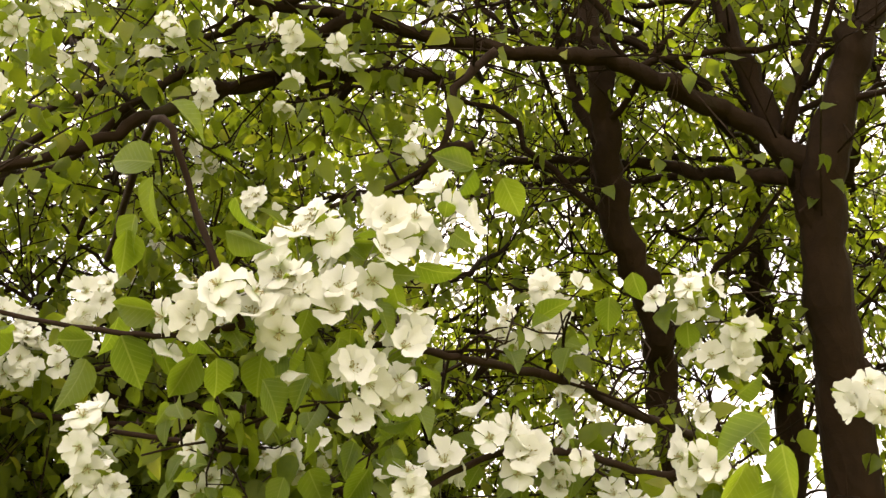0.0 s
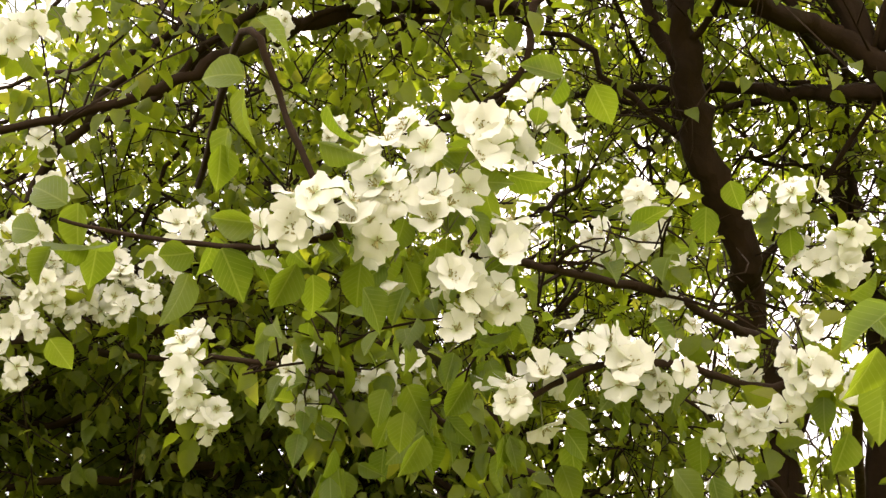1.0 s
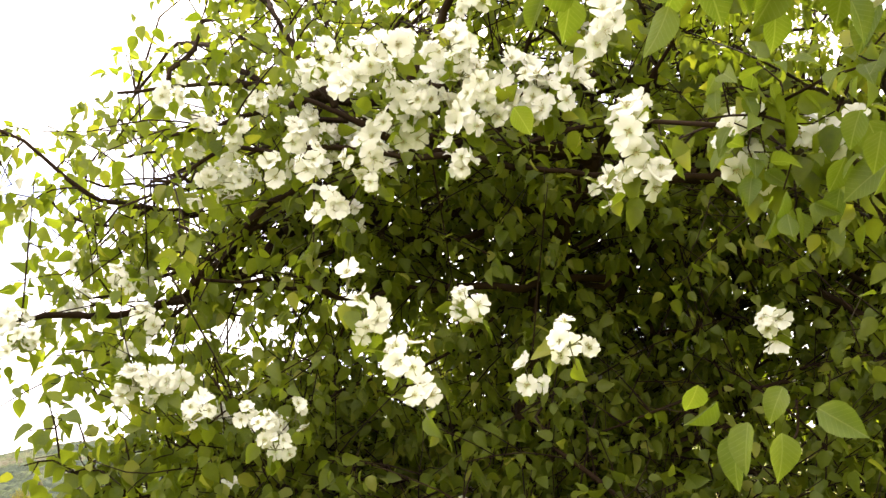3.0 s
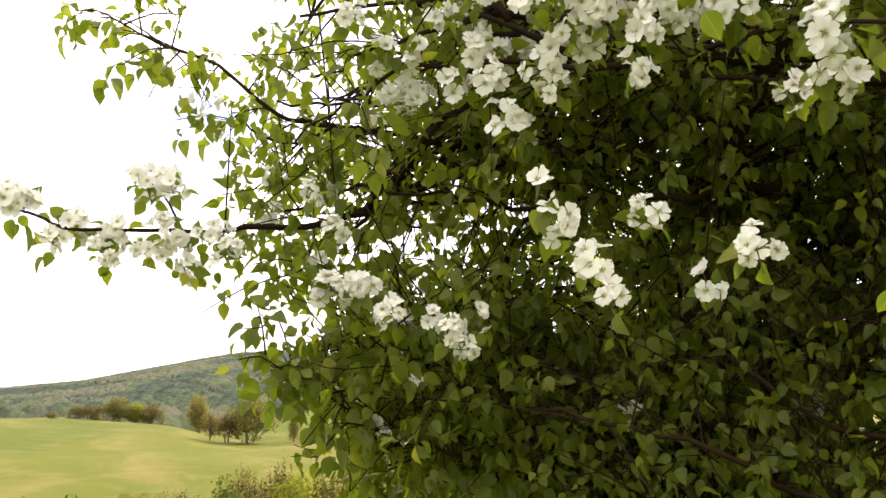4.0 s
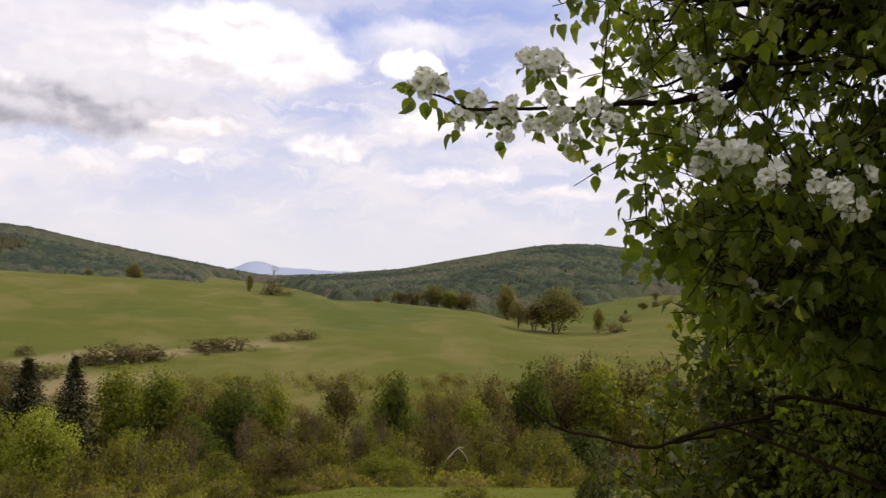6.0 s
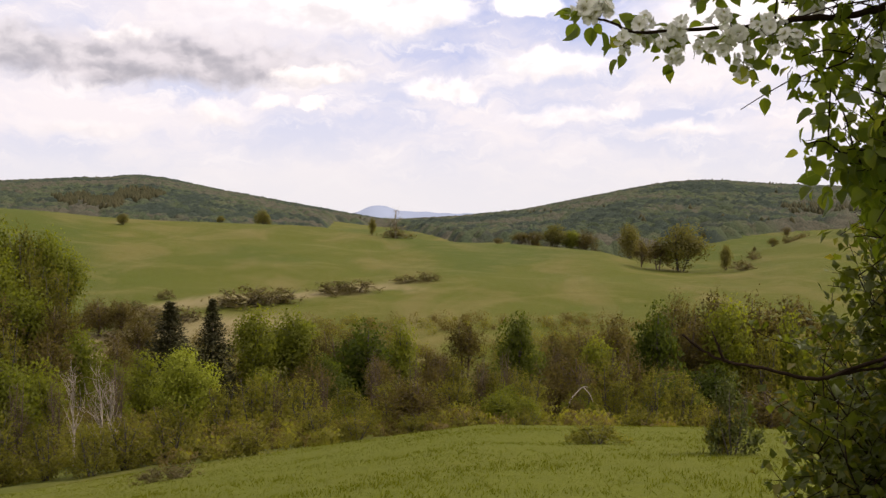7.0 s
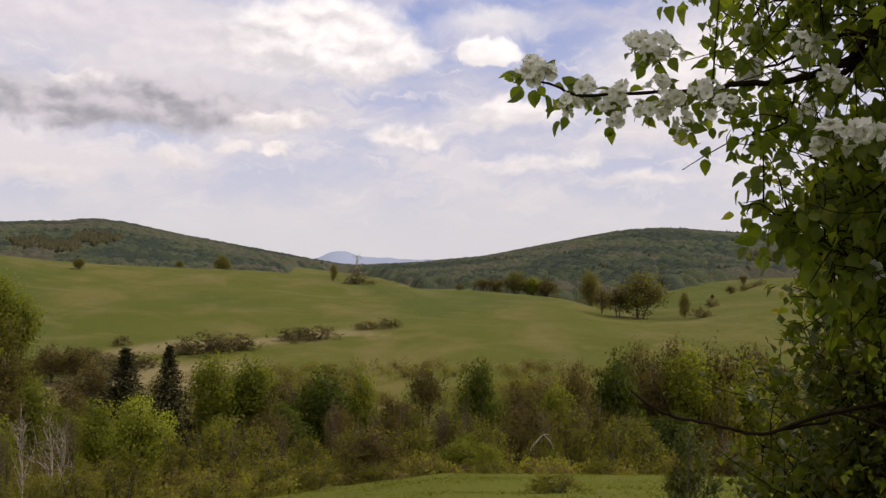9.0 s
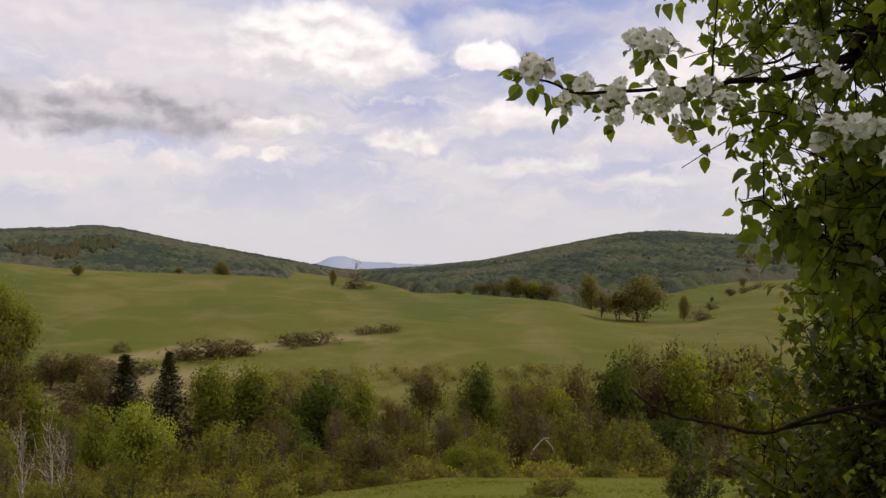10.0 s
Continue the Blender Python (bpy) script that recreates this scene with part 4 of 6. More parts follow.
def fallen_branch():
    """A pale broken limb lying in the scrub."""
    root = tagged(new("fallen_branch"), "pale broken limb lying in the valley scrub", "branch")
    x, y = 8.1, 72.3
    z = ground_z(x, y)
    tubes = Tubes()
    tubes.add(spline([(x - 1.5, y, z - 0.1), (x - 1.1, y, z + 2.3), (x - 0.55, y + 0.2, z + 3.1), (x, y + 0.3, z + 3.6), (x + 0.35, y, z + 3.65)], 5), 0.08, 0.035, 6)
    tubes.add(spline([(x, y + 0.3, z + 3.6), (x + 0.5, y, z + 3.1), (x + 0.8, y, z + 2.4)], 4), 0.045, 0.02, 6)
    under("limb", tubes.mesh("limb", PALE_BARK), root)


fallen_branch()


# ---- the pear tree in bloom beside the path ----
tree_rng = np.random.default_rng(8)
pear = tagged(new("pear_tree"), "white-flowering pear tree with dark branches and fresh leaves", "tree")
BOUGHS = []
spare = []


def limb(points, r0, r1, twigs):
    """A stem or branch of the pear tree; twigs says how densely shoots grow from it."""
    line = spline(points, 6)
    wob = tree_rng.normal(0, 1, line.shape) * np.minimum(0.006, 0.22 * np.linspace(r0, r1, len(line)))[:, None]
    line = line + wob
    tubes = Tubes()
    tubes.add(line, r0, r1, 10 if r0 > 0.03 else 6, 0.20 if r0 > 0.03 else 0.22, tree_rng)
    under("stem" if r0 > 0.03 else "branch", tubes.mesh("branch", BARK), pear)
    BOUGHS.append((line, r0, r1, twigs))


# blossoms: five rounded petals round a tuft of stamens
def blossom_mesh(seed, cup):
    rng = np.random.default_rng(seed)
    v, f, which = [], [], []
    for k in range(5):
        a = 2 * math.pi * k / 5 + rng.uniform(-0.12, 0.12)
        lift = cup + rng.uniform(-0.22, 0.22)
        twist = rng.uniform(-0.35, 0.35)
        o = len(v)
        for r, w in ((0.0015, 0.0010), (0.0055, 0.0034), (0.0105, 0.0072), (0.0150, 0.0088), (0.0184, 0.0054)):
            for s in (-1, -0.35, 0.35, 1):
                across = s * w
                up_ = r * lift + abs(s) * w * 0.34 + twist * across * (r / 0.018) + rng.uniform(-0.0006, 0.0006) - 0.0035 * (r / 0.018) ** 3
                rr = r * (0.94 + 0.10 * ((k * 7 + seed) % 5) / 4) - (0.0016 if abs(s) < 0.5 and r > 0.017 else 0) - abs(s) * 0.0008
                v.append((math.cos(a) * rr - math.sin(a) * across, math.sin(a) * rr + math.cos(a) * across, up_))
        for i in range(4):
            for j in range(3):
                p = o + 4 * i + j
                f.append((p, p + 1, p + 5, p + 4))
                which.append(0)
    for k in range(10):
        a, r = rng.uniform(0, 6.28), rng.uniform(0.002, 0.0055)
        top = np.array([math.cos(a) * r, math.sin(a) * r, rng.uniform(0.004, 0.0075)])
        o = len(v)
        q = np.array([-math.sin(a), math.cos(a), 0]) * 0.00035
        v += [tuple(-q), tuple(q), tuple(top + q), tuple(top - q)]
        f.append((o, o + 1, o + 2, o + 3))
        which.append(1)
        g = 0.0009
        o = len(v)
        v += [tuple(top + np.array(d) * g) for d in ((1, 0, 0), (-1, 0, 0), (0, 1, 0), (0, -1, 0), (0, 0, 1), (0, 0, -1))]
        f += [(o + i, o + j, o + k2) for i in (0, 1) for j in (2, 3) for k2 in (4, 5)]
        which += [1] * 8
    return mesh_of("blossom", v, f, [PETAL, STAMEN], True, which)


BLOSSOMS = [blossom_mesh(s, c) for s, c in ((1, 0.08), (2, 0.28), (3, 0.45), (4, 0.85), (5, 0.18))]
LEAVES = [mesh_of("leaf", *leaf_shape(2, w, fo, be), [RIBBED_LEAF]) for w, fo, be in ((0.32, 0.20, 0.15), (0.35, 0.12, 0.30), (0.29, 0.26, 0.10), (0.33, 0.16, 0.40))]
PATH_EYE = np.array([0.32, 0.06, 1.76])


def turned(pos, y, z, size):
    m = frames(np.array([y], float), np.array([z], float))[0]
    return Matrix.Translation(pos) @ Matrix([[*r] for r in m]).to_4x4() @ Matrix.Scale(size, 4)


def leaf(x, y, z, dx, dy, dz, size):
    """One large leaf as a part of the tree, its stalk end here and its tip that way."""
    eye = PATH_EYE - [x, y, z]
    ob = under("leaf", LEAVES[int(tree_rng.integers(4))], pear)
    face = eye / np.linalg.norm(eye) + tree_rng.normal(0, 0.75, 3) + [0, 0, 0.3]
    ob.matrix_basis = turned((x, y, z), (dx, dy, dz), face, size * tree_rng.uniform(0.72, 0.95))


def blossoms(x, y, z, count, size):
    """A corymb: stalks from one spur, each with an open blossom, and a few leaves under them."""
    c = np.array([x, y, z])
    out = PATH_EYE - c
    out = out / np.linalg.norm(out) * 0.75 + [0, 0, 0.35]
    spur = c - out * 0.035
    tubes = Tubes()
    heads = []
    count = int(count * 1.6 + 1) if 0.9 <= size < 1 else int(count * 1.25 + 0.5) if size >= 1 else int(count * 1.1 + 0.5)
    for k in range(count):
        d = out + tree_rng.normal(0, 0.75, 3)
        d /= np.linalg.norm(d)
        p = spur + out * 0.012 + d * tree_rng.uniform(0.017, 0.026) * (1 + 0.045 * count) * size
        tubes.add(spline([spur, (spur + p) / 2 + [0, 0, 0.003], p], 2), 0.0009, 0.0007, 4)
        heads.append((p, d))
    for k in range(2):
        p = spur + tree_rng.normal(0, 0.012, 3)
        tubes.add(np.array([spur, p]), 0.001, 0.0006, 4)
    stalks = under("flower_spur", tubes.mesh("stalks", STALK), pear)
    for p, d in heads:
        ob = under("blossom", BLOSSOMS[int(tree_rng.integers(5))], stalks)
        face = d + out * 0.6 + tree_rng.normal(0, 0.35, 3)
        face /= np.linalg.norm(face)
        side = np.cross(face, tree_rng.normal(0, 1, 3))
        ob.matrix_basis = turned(p, side, face, size * tree_rng.uniform(0.88, 1.12))
    for k in range(4):
        d = -out * 0.3 + tree_rng.normal(0, 0.8, 3) + [0, 0, -0.3]
        spare.append((spur, d, out + tree_rng.normal(0, 0.5, 3), tree_rng.uniform(0.024, 0.038)))


# stems of the pear tree
limb([(2.74, 0.88, -0.30), (2.64, 0.74, 1.10), (2.45, 0.64, 2.21), (2.26, 0.57, 2.44), (2.12, 0.56, 2.61), (2.02, 0.53, 2.75), (1.97, 0.50, 2.89), (1.96, 0.50, 3.05), (1.98, 0.52, 3.48), (2.06, 0.54, 4.07)], 0.040, 0.020, 1)
limb([(2.78, 0.50, -0.30), (2.66, 0.40, 1.10), (2.42, 0.28, 2.06), (2.31, 0.23, 2.32), (2.21, 0.18, 2.55), (2.16, 0.09, 2.76), (2.17, -0.01, 2.94), (2.31, -0.16, 3.33), (2.58, -0.35, 3.92)], 0.064, 0.018, 1)
limb([(2.22, 0.19, 2.50), (2.16, 0.23, 2.76), (2.13, 0.26, 2.97), (2.16, 0.26, 3.19), (2.23, 0.25, 3.72)], 0.03, 0.012, 1)
limb([(2.19, 0.16, 2.62), (2.12, 0.27, 2.74), (1.98, 0.37, 2.80), (1.87, 0.45, 2.84), (1.78, 0.54, 2.84), (1.65, 0.66, 2.85), (1.50, 0.76, 2.86), (1.37, 0.84, 2.85), (1.20, 0.97, 2.88)], 0.024, 0.008, 3)
limb([(2.75, 0.85, -0.30), (2.70, 0.80, 0.80), (2.96, 0.49, 2.21), (2.92, 0.46, 2.44), (2.87, 0.46, 2.63), (2.99, 0.43, 2.90), (3.05, 0.42, 3.26), (3.09, 0.40, 3.60)], 0.045, 0.028, 2)
# branches
limb([(2.17, 0.21, 2.71), (2.17, 0.14, 2.84), (2.15, 0.08, 2.97), (2.21, 0.02, 3.15)], 0.014, 0.006, 2)
limb([(2.13, 0.55, 2.76), (2.12, 0.59, 2.86), (2.11, 0.62, 3.05), (2.12, 0.62, 3.22), (2.13, 0.63, 3.44)], 0.018, 0.008, 2)
limb([(2.26, 0.32, 2.83), (2.19, 0.37, 2.94), (2.11, 0.48, 3.03), (2.03, 0.63, 3.07), (1.93, 0.77, 3.11), (1.81, 0.87, 3.18)], 0.012, 0.005, 2)
limb([(2.62, 0.28, 2.81), (2.64, 0.49, 2.91), (2.58, 0.69, 2.93), (2.59, 0.88, 3.01), (2.59, 1.11, 3.04), (2.56, 1.32, 3.13)], 0.013, 0.005, 2)
limb([(2.85, 0.37, 2.99), (2.79, 0.57, 3.05), (2.79, 0.83, 3.13), (2.78, 1.07, 3.19)], 0.010, 0.004, 2)
limb([(2.65, 0.16, 2.76), (2.59, 0.07, 2.91), (2.62, -0.01, 3.06), (2.66, -0.11, 3.19)], 0.012, 0.004, 2)
limb([(2.10, 1.08, 2.10), (2.01, 1.11, 2.19), (1.94, 1.16, 2.29), (1.84, 1.19, 2.31), (1.74, 1.25, 2.26), (1.54, 1.36, 2.26), (1.36, 1.43, 2.27)], 0.013, 0.005, 2)
limb([(1.75, 0.69, 2.69), (1.72, 0.76, 2.68), (1.71, 0.83, 2.62), (1.64, 0.93, 2.62), (1.59, 1.02, 2.58), (1.55, 1.11, 2.51)], 0.011, 0.004, 2)
limb([(1.46, 0.75, 2.83), (1.43, 0.82, 2.81), (1.36, 0.92, 2.78), (1.32, 0.99, 2.76), (1.27, 1.08, 2.69), (1.24, 1.16, 2.62), (1.17, 1.24, 2.58)], 0.012, 0.004, 2)
limb([(1.82, 1.84, 2.19), (1.88, 1.77, 2.28), (1.96, 1.65, 2.38), (2.00, 1.59, 2.43), (2.10, 1.48, 2.42)], 0.012, 0.004, 2)
limb([(1.47, 1.81, 2.29), (1.39, 1.88, 2.21), (1.34, 1.93, 2.13), (1.28, 1.97, 2.05), (1.24, 1.99, 1.95)], 0.008, 0.003, 2)
limb([(1.58, 1.81, 2.36), (1.50, 1.89, 2.28), (1.44, 1.96, 2.19), (1.38, 2.02, 2.10), (1.34, 2.05, 2.03)], 0.008, 0.003, 2)
limb([(1.87, 1.62, 2.19), (1.84, 1.68, 2.06), (1.82, 1.79, 1.94), (1.77, 1.91, 1.82)], 0.010, 0.003, 2)
limb([(1.67, 1.65, 2.22), (1.61, 1.74, 2.11), (1.51, 1.83, 1.99), (1.34, 1.84, 1.90)], 0.009, 0.003, 2)
limb([(1.77, 1.70, 1.77), (1.68, 1.78, 1.71), (1.63, 1.83, 1.61), (1.55, 1.88, 1.47)], 0.010, 0.003, 2)
limb([(1.59, 1.85, 2.37), (1.52, 1.93, 2.30), (1.47, 1.99, 2.22), (1.39, 2.06, 2.14)], 0.010, 0.003, 2)
limb([(1.63, 1.97, 1.42), (1.74, 1.89, 1.63), (1.89, 1.89, 1.75), (2.04, 1.88, 1.84)], 0.010, 0.003, 2)
limb([(1.91, 0.79, 2.96), (1.65, 0.87, 2.87), (1.41, 0.95, 2.76), (1.31, 1.00, 2.69), (1.22, 1.06, 2.61), (1.15, 1.14, 2.57), (1.03, 1.24, 2.52), (0.95, 1.33, 2.53)], 0.016, 0.005, 2)
limb([(1.80, 2.02, -0.45), (1.70, 1.93, 0.90), (1.64, 1.76, 1.99), (1.63, 1.66, 2.15), (1.61, 1.56, 2.27), (1.61, 1.48, 2.34)], 0.028, 0.02, 1)
limb([(1.61, 1.48, 2.34), (1.48, 1.49, 2.35), (1.37, 1.52, 2.34), (1.27, 1.54, 2.32), (1.17, 1.55, 2.32), (1.06, 1.56, 2.36), (0.96, 1.60, 2.40)], 0.018, 0.004, 2)
limb([(1.61, 1.48, 2.34), (1.66, 1.44, 2.45), (1.76, 1.42, 2.59), (1.86, 1.41, 2.82)], 0.014, 0.004, 2)
limb([(2.53, 1.22, 2.14), (2.33, 1.32, 2.24), (2.14, 1.40, 2.24), (2.00, 1.50, 2.23), (1.88, 1.57, 2.20), (1.72, 1.59, 2.09)], 0.02, 0.006, 2)
limb([(2.44, 1.21, 1.94), (2.47, 1.36, 2.06), (2.35, 1.54, 2.09), (2.14, 1.65, 2.04)], 0.014, 0.004, 2)
limb([(1.73, 1.55, 2.59), (1.56, 1.66, 2.53), (1.38, 1.81, 2.44), (1.26, 1.91, 2.35), (1.18, 1.96, 2.28), (1.12, 1.99, 2.24), (1.06, 2.00, 2.16), (0.96, 2.00, 2.10), (0.79, 2.00, 2.03), (0.64, 1.97, 2.01), (0.56, 1.94, 1.99)], 0.02, 0.0045, 2)
limb([(0.56, 1.94, 1.99), (0.44, 1.91, 1.98), (0.29, 1.90, 1.97), (0.23, 1.89, 1.99), (0.19, 1.89, 2.00)], 0.0045, 0.002, 0)
limb([(1.12, 1.99, 2.24), (0.98, 1.98, 2.25), (0.82, 1.97, 2.25), (0.69, 1.97, 2.26), (0.56, 1.97, 2.35), (0.45, 2.00, 2.39), (0.37, 2.02, 2.43)], 0.0075, 0.002, 2)
limb([(0.96, 2.00, 2.10), (0.89, 2.00, 2.04), (0.81, 2.00, 1.96), (0.74, 2.01, 1.92)], 0.006, 0.002, 2)
limb([(0.82, 1.97, 2.25), (0.74, 2.00, 2.21), (0.65, 2.02, 2.23), (0.61, 2.02, 2.29)], 0.004, 0.002, 1)
limb([(0.49, 1.93, 1.98), (0.47, 1.92, 2.03), (0.44, 1.92, 2.07)], 0.003, 0.002, 0)
limb([(1.33, 1.53, 2.49), (1.15, 1.68, 2.45), (0.94, 1.79, 2.49), (0.72, 1.92, 2.47)], 0.012, 0.003, 2)
limb([(1.70, 1.67, 1.44), (1.36, 1.73, 1.55), (1.13, 1.76, 1.57), (0.94, 1.80, 1.59), (0.81, 1.80, 1.63), (0.72, 1.80, 1.69), (0.64, 1.80, 1.72)], 0.005, 0.0015, 2)
limb([(2.50, 1.60, 1.05), (1.38, 2.41, 1.29), (1.21, 2.47, 1.24), (1.04, 2.49, 1.20), (0.88, 2.49, 1.15), (0.76, 2.51, 1.17), (0.64, 2.54, 1.19), (0.58, 2.55, 1.22), (0.53, 2.56, 1.26)], 0.0075, 0.0035, 0)
limb([(2.20, 1.40, 0.78), (1.22, 2.48, 1.17), (1.05, 2.49, 1.18), (0.88, 2.49, 1.15)], 0.006, 0.004, 0)
limb([(0.64, 2.54, 1.19), (0.62, 2.54, 1.24), (0.61, 2.55, 1.27)], 0.004, 0.002, 0)
limb([(1.40, 0.46, 2.60), (1.36, 0.51, 2.54), (1.36, 0.53, 2.47), (1.34, 0.58, 2.42), (1.29, 0.68, 2.39)], 0.007, 0.003, 1)
limb([(1.00, 0.75, 2.25), (0.87, 0.53, 2.27), (0.89, 0.51, 2.20), (0.90, 0.49, 2.14), (0.92, 0.48, 2.09)], 0.0035, 0.0028, 0)
limb([(0.92, 0.48, 2.09), (0.91, 0.51, 2.09), (0.88, 0.55, 2.09), (0.84, 0.62, 2.11), (0.80, 0.67, 2.13)], 0.003, 0.0016, 0)
limb([(1.06, 0.46, 2.10), (1.12, 0.44, 2.10), (1.21, 0.42, 2.10), (1.31, 0.38, 2.09), (1.41, 0.36, 2.07), (1.58, 0.33, 2.05), (1.90, 0.45, 2.10)], 0.003, 0.007, 1)
limb([(1.90, 0.40, 1.80), (1.45, 0.26, 1.98), (1.38, 0.33, 1.99), (1.28, 0.37, 2.01), (1.20, 0.42, 2.01), (1.12, 0.48, 1.97)], 0.006, 0.0025, 0)
limb([(1.57, 0.68, 1.94), (1.41, 0.73, 2.01), (1.24, 0.69, 2.05), (1.14, 0.72, 2.06), (1.05, 0.82, 2.09)], 0.006, 0.0025, 1)
limb([(2.16, 0.22, 2.62), (2.21, 0.36, 2.69), (2.24, 0.53, 2.79), (2.24, 0.75, 2.88), (2.26, 0.91, 2.94)], 0.018, 0.008, 2)
# clusters of blossom
blossoms(0.90, 0.49, 2.11, 4, 1.0)
blossoms(0.89, 0.51, 2.10, 3, 1.0)
blossoms(0.96, 0.46, 2.15, 4, 1.0)
blossoms(0.99, 0.44, 2.18, 4, 1.0)
blossoms(1.00, 0.43, 2.15, 4, 1.0)
blossoms(1.03, 0.41, 2.19, 4, 1.0)
blossoms(1.08, 0.39, 2.21, 5, 1.0)
blossoms(0.96, 0.45, 2.12, 3, 1.0)
blossoms(1.00, 0.44, 2.11, 4, 1.0)
blossoms(0.94, 0.48, 2.10, 3, 1.0)
blossoms(0.96, 0.46, 2.09, 2, 1.0)
blossoms(1.04, 0.44, 2.08, 4, 1.0)
blossoms(1.08, 0.43, 2.10, 4, 1.0)
blossoms(1.01, 0.46, 2.07, 2, 1.0)
blossoms(1.07, 0.44, 2.06, 4, 1.0)
blossoms(1.04, 0.47, 2.03, 2, 1.0)
blossoms(1.25, 0.36, 2.18, 6, 0.88)
blossoms(1.24, 0.40, 2.14, 5, 0.88)
blossoms(1.27, 0.37, 2.14, 3, 0.88)
blossoms(1.33, 0.27, 2.17, 4, 0.88)
blossoms(1.34, 0.24, 2.16, 4, 0.88)
blossoms(1.38, 0.24, 2.11, 6, 0.88)
blossoms(1.37, 0.22, 2.13, 2, 0.88)
blossoms(1.18, 0.42, 2.02, 5, 1.0)
blossoms(1.20, 0.40, 2.00, 4, 1.0)
blossoms(1.15, 0.46, 1.99, 3, 1.0)
blossoms(1.26, 0.37, 2.01, 4, 0.88)
blossoms(1.10, 0.47, 1.97, 3, 1.0)
blossoms(1.30, 0.38, 2.06, 3, 0.88)
blossoms(1.28, 0.39, 1.99, 2, 0.88)
blossoms(1.35, 0.34, 2.02, 4, 0.88)
blossoms(1.30, 0.25, 2.00, 4, 0.88)
blossoms(1.30, 0.25, 1.98, 4, 0.88)
blossoms(1.31, 0.29, 1.97, 3, 0.88)
blossoms(1.35, 0.37, 1.96, 4, 0.88)
blossoms(1.37, 0.33, 1.95, 3, 0.88)
blossoms(1.35, 0.28, 2.04, 2, 0.88)
blossoms(1.38, 0.37, 1.93, 2, 0.88)
blossoms(1.04, 0.80, 2.09, 3, 0.88)
blossoms(1.04, 0.81, 2.05, 4, 0.88)
blossoms(1.05, 0.82, 2.02, 4, 0.88)
blossoms(1.12, 0.72, 2.06, 5, 0.88)
blossoms(1.13, 0.72, 2.02, 2, 0.88)
blossoms(1.11, 0.73, 2.04, 3, 0.88)
blossoms(1.18, 0.68, 2.05, 3, 0.88)
blossoms(1.20, 0.65, 2.05, 4, 0.88)
blossoms(1.20, 0.66, 2.03, 2, 0.88)
blossoms(0.80, 0.76, 2.34, 5, 0.88)
blossoms(0.79, 0.75, 2.36, 4, 0.88)
blossoms(0.89, 0.84, 2.45, 4, 0.88)
blossoms(1.33, 0.55, 2.45, 3, 0.88)
blossoms(1.26, 0.72, 2.58, 3, 0.88)
blossoms(1.18, 0.81, 2.58, 3, 0.88)
blossoms(1.05, 0.81, 2.03, 2, 0.88)
blossoms(1.00, 1.12, 2.31, 6, 0.88)
blossoms(1.05, 1.12, 2.25, 6, 0.88)
blossoms(1.03, 1.14, 2.20, 6, 0.88)
blossoms(1.11, 1.15, 2.23, 5, 0.88)
blossoms(1.03, 1.16, 2.15, 5, 0.88)
blossoms(1.07, 1.15, 2.41, 5, 0.88)
blossoms(1.16, 1.15, 2.30, 4, 0.88)
blossoms(1.07, 1.22, 2.51, 4, 0.88)
blossoms(0.91, 1.21, 2.29, 5, 1.0)
blossoms(0.94, 1.18, 2.31, 4, 1.0)
blossoms(1.04, 1.17, 2.34, 5, 1.0)
blossoms(0.89, 1.23, 2.26, 5, 1.0)
blossoms(1.01, 1.21, 2.25, 5, 1.0)
blossoms(1.06, 1.17, 2.27, 5, 1.0)
blossoms(1.12, 1.16, 2.26, 5, 1.0)
blossoms(1.16, 1.12, 2.27, 4, 1.0)
blossoms(0.96, 1.30, 2.19, 6, 1.0)
blossoms(0.98, 1.30, 2.15, 3, 1.0)
blossoms(0.94, 1.39, 2.13, 4, 1.0)
blossoms(1.21, 1.04, 2.10, 5, 0.78)
blossoms(0.79, 1.04, 1.92, 3, 0.78)
blossoms(0.81, 1.03, 1.88, 5, 0.78)
blossoms(0.84, 1.00, 1.83, 6, 0.78)
blossoms(0.86, 0.99, 1.78, 4, 0.78)
blossoms(1.02, 0.92, 1.85, 7, 0.78)
blossoms(1.06, 1.18, 1.94, 2, 1.0)
blossoms(1.49, 0.99, 1.91, 4, 1.0)
blossoms(0.84, 1.70, 2.24, 4, 1.0)
blossoms(0.91, 1.55, 2.23, 4, 1.0)
blossoms(0.92, 1.61, 2.39, 4, 1.0)
blossoms(0.99, 1.60, 2.36, 4, 1.0)
blossoms(1.20, 1.22, 1.84, 2, 1.0)
blossoms(0.72, 1.70, 1.85, 4, 1.0)
blossoms(1.03, 0.80, 2.08, 2, 1.0)
blossoms(0.79, 1.90, 1.95, 3, 1.0)
blossoms(0.95, 1.25, 2.30, 5, 1.0)
blossoms(0.99, 1.24, 2.27, 5, 1.0)
blossoms(1.05, 1.24, 2.34, 5, 1.0)
blossoms(1.06, 1.18, 2.30, 5, 1.0)
blossoms(1.12, 1.20, 2.32, 5, 1.0)
blossoms(1.16, 1.17, 2.32, 5, 1.0)
blossoms(1.18, 1.11, 2.25, 4, 1.0)
blossoms(1.04, 1.29, 2.24, 5, 1.0)
blossoms(0.98, 1.26, 2.23, 4, 1.0)
blossoms(0.93, 1.36, 2.37, 5, 1.0)
blossoms(0.91, 1.48, 2.27, 5, 1.0)
blossoms(0.93, 1.43, 2.21, 5, 1.0)
blossoms(0.86, 1.61, 2.31, 5, 1.0)
blossoms(0.75, 1.67, 2.39, 4, 1.0)
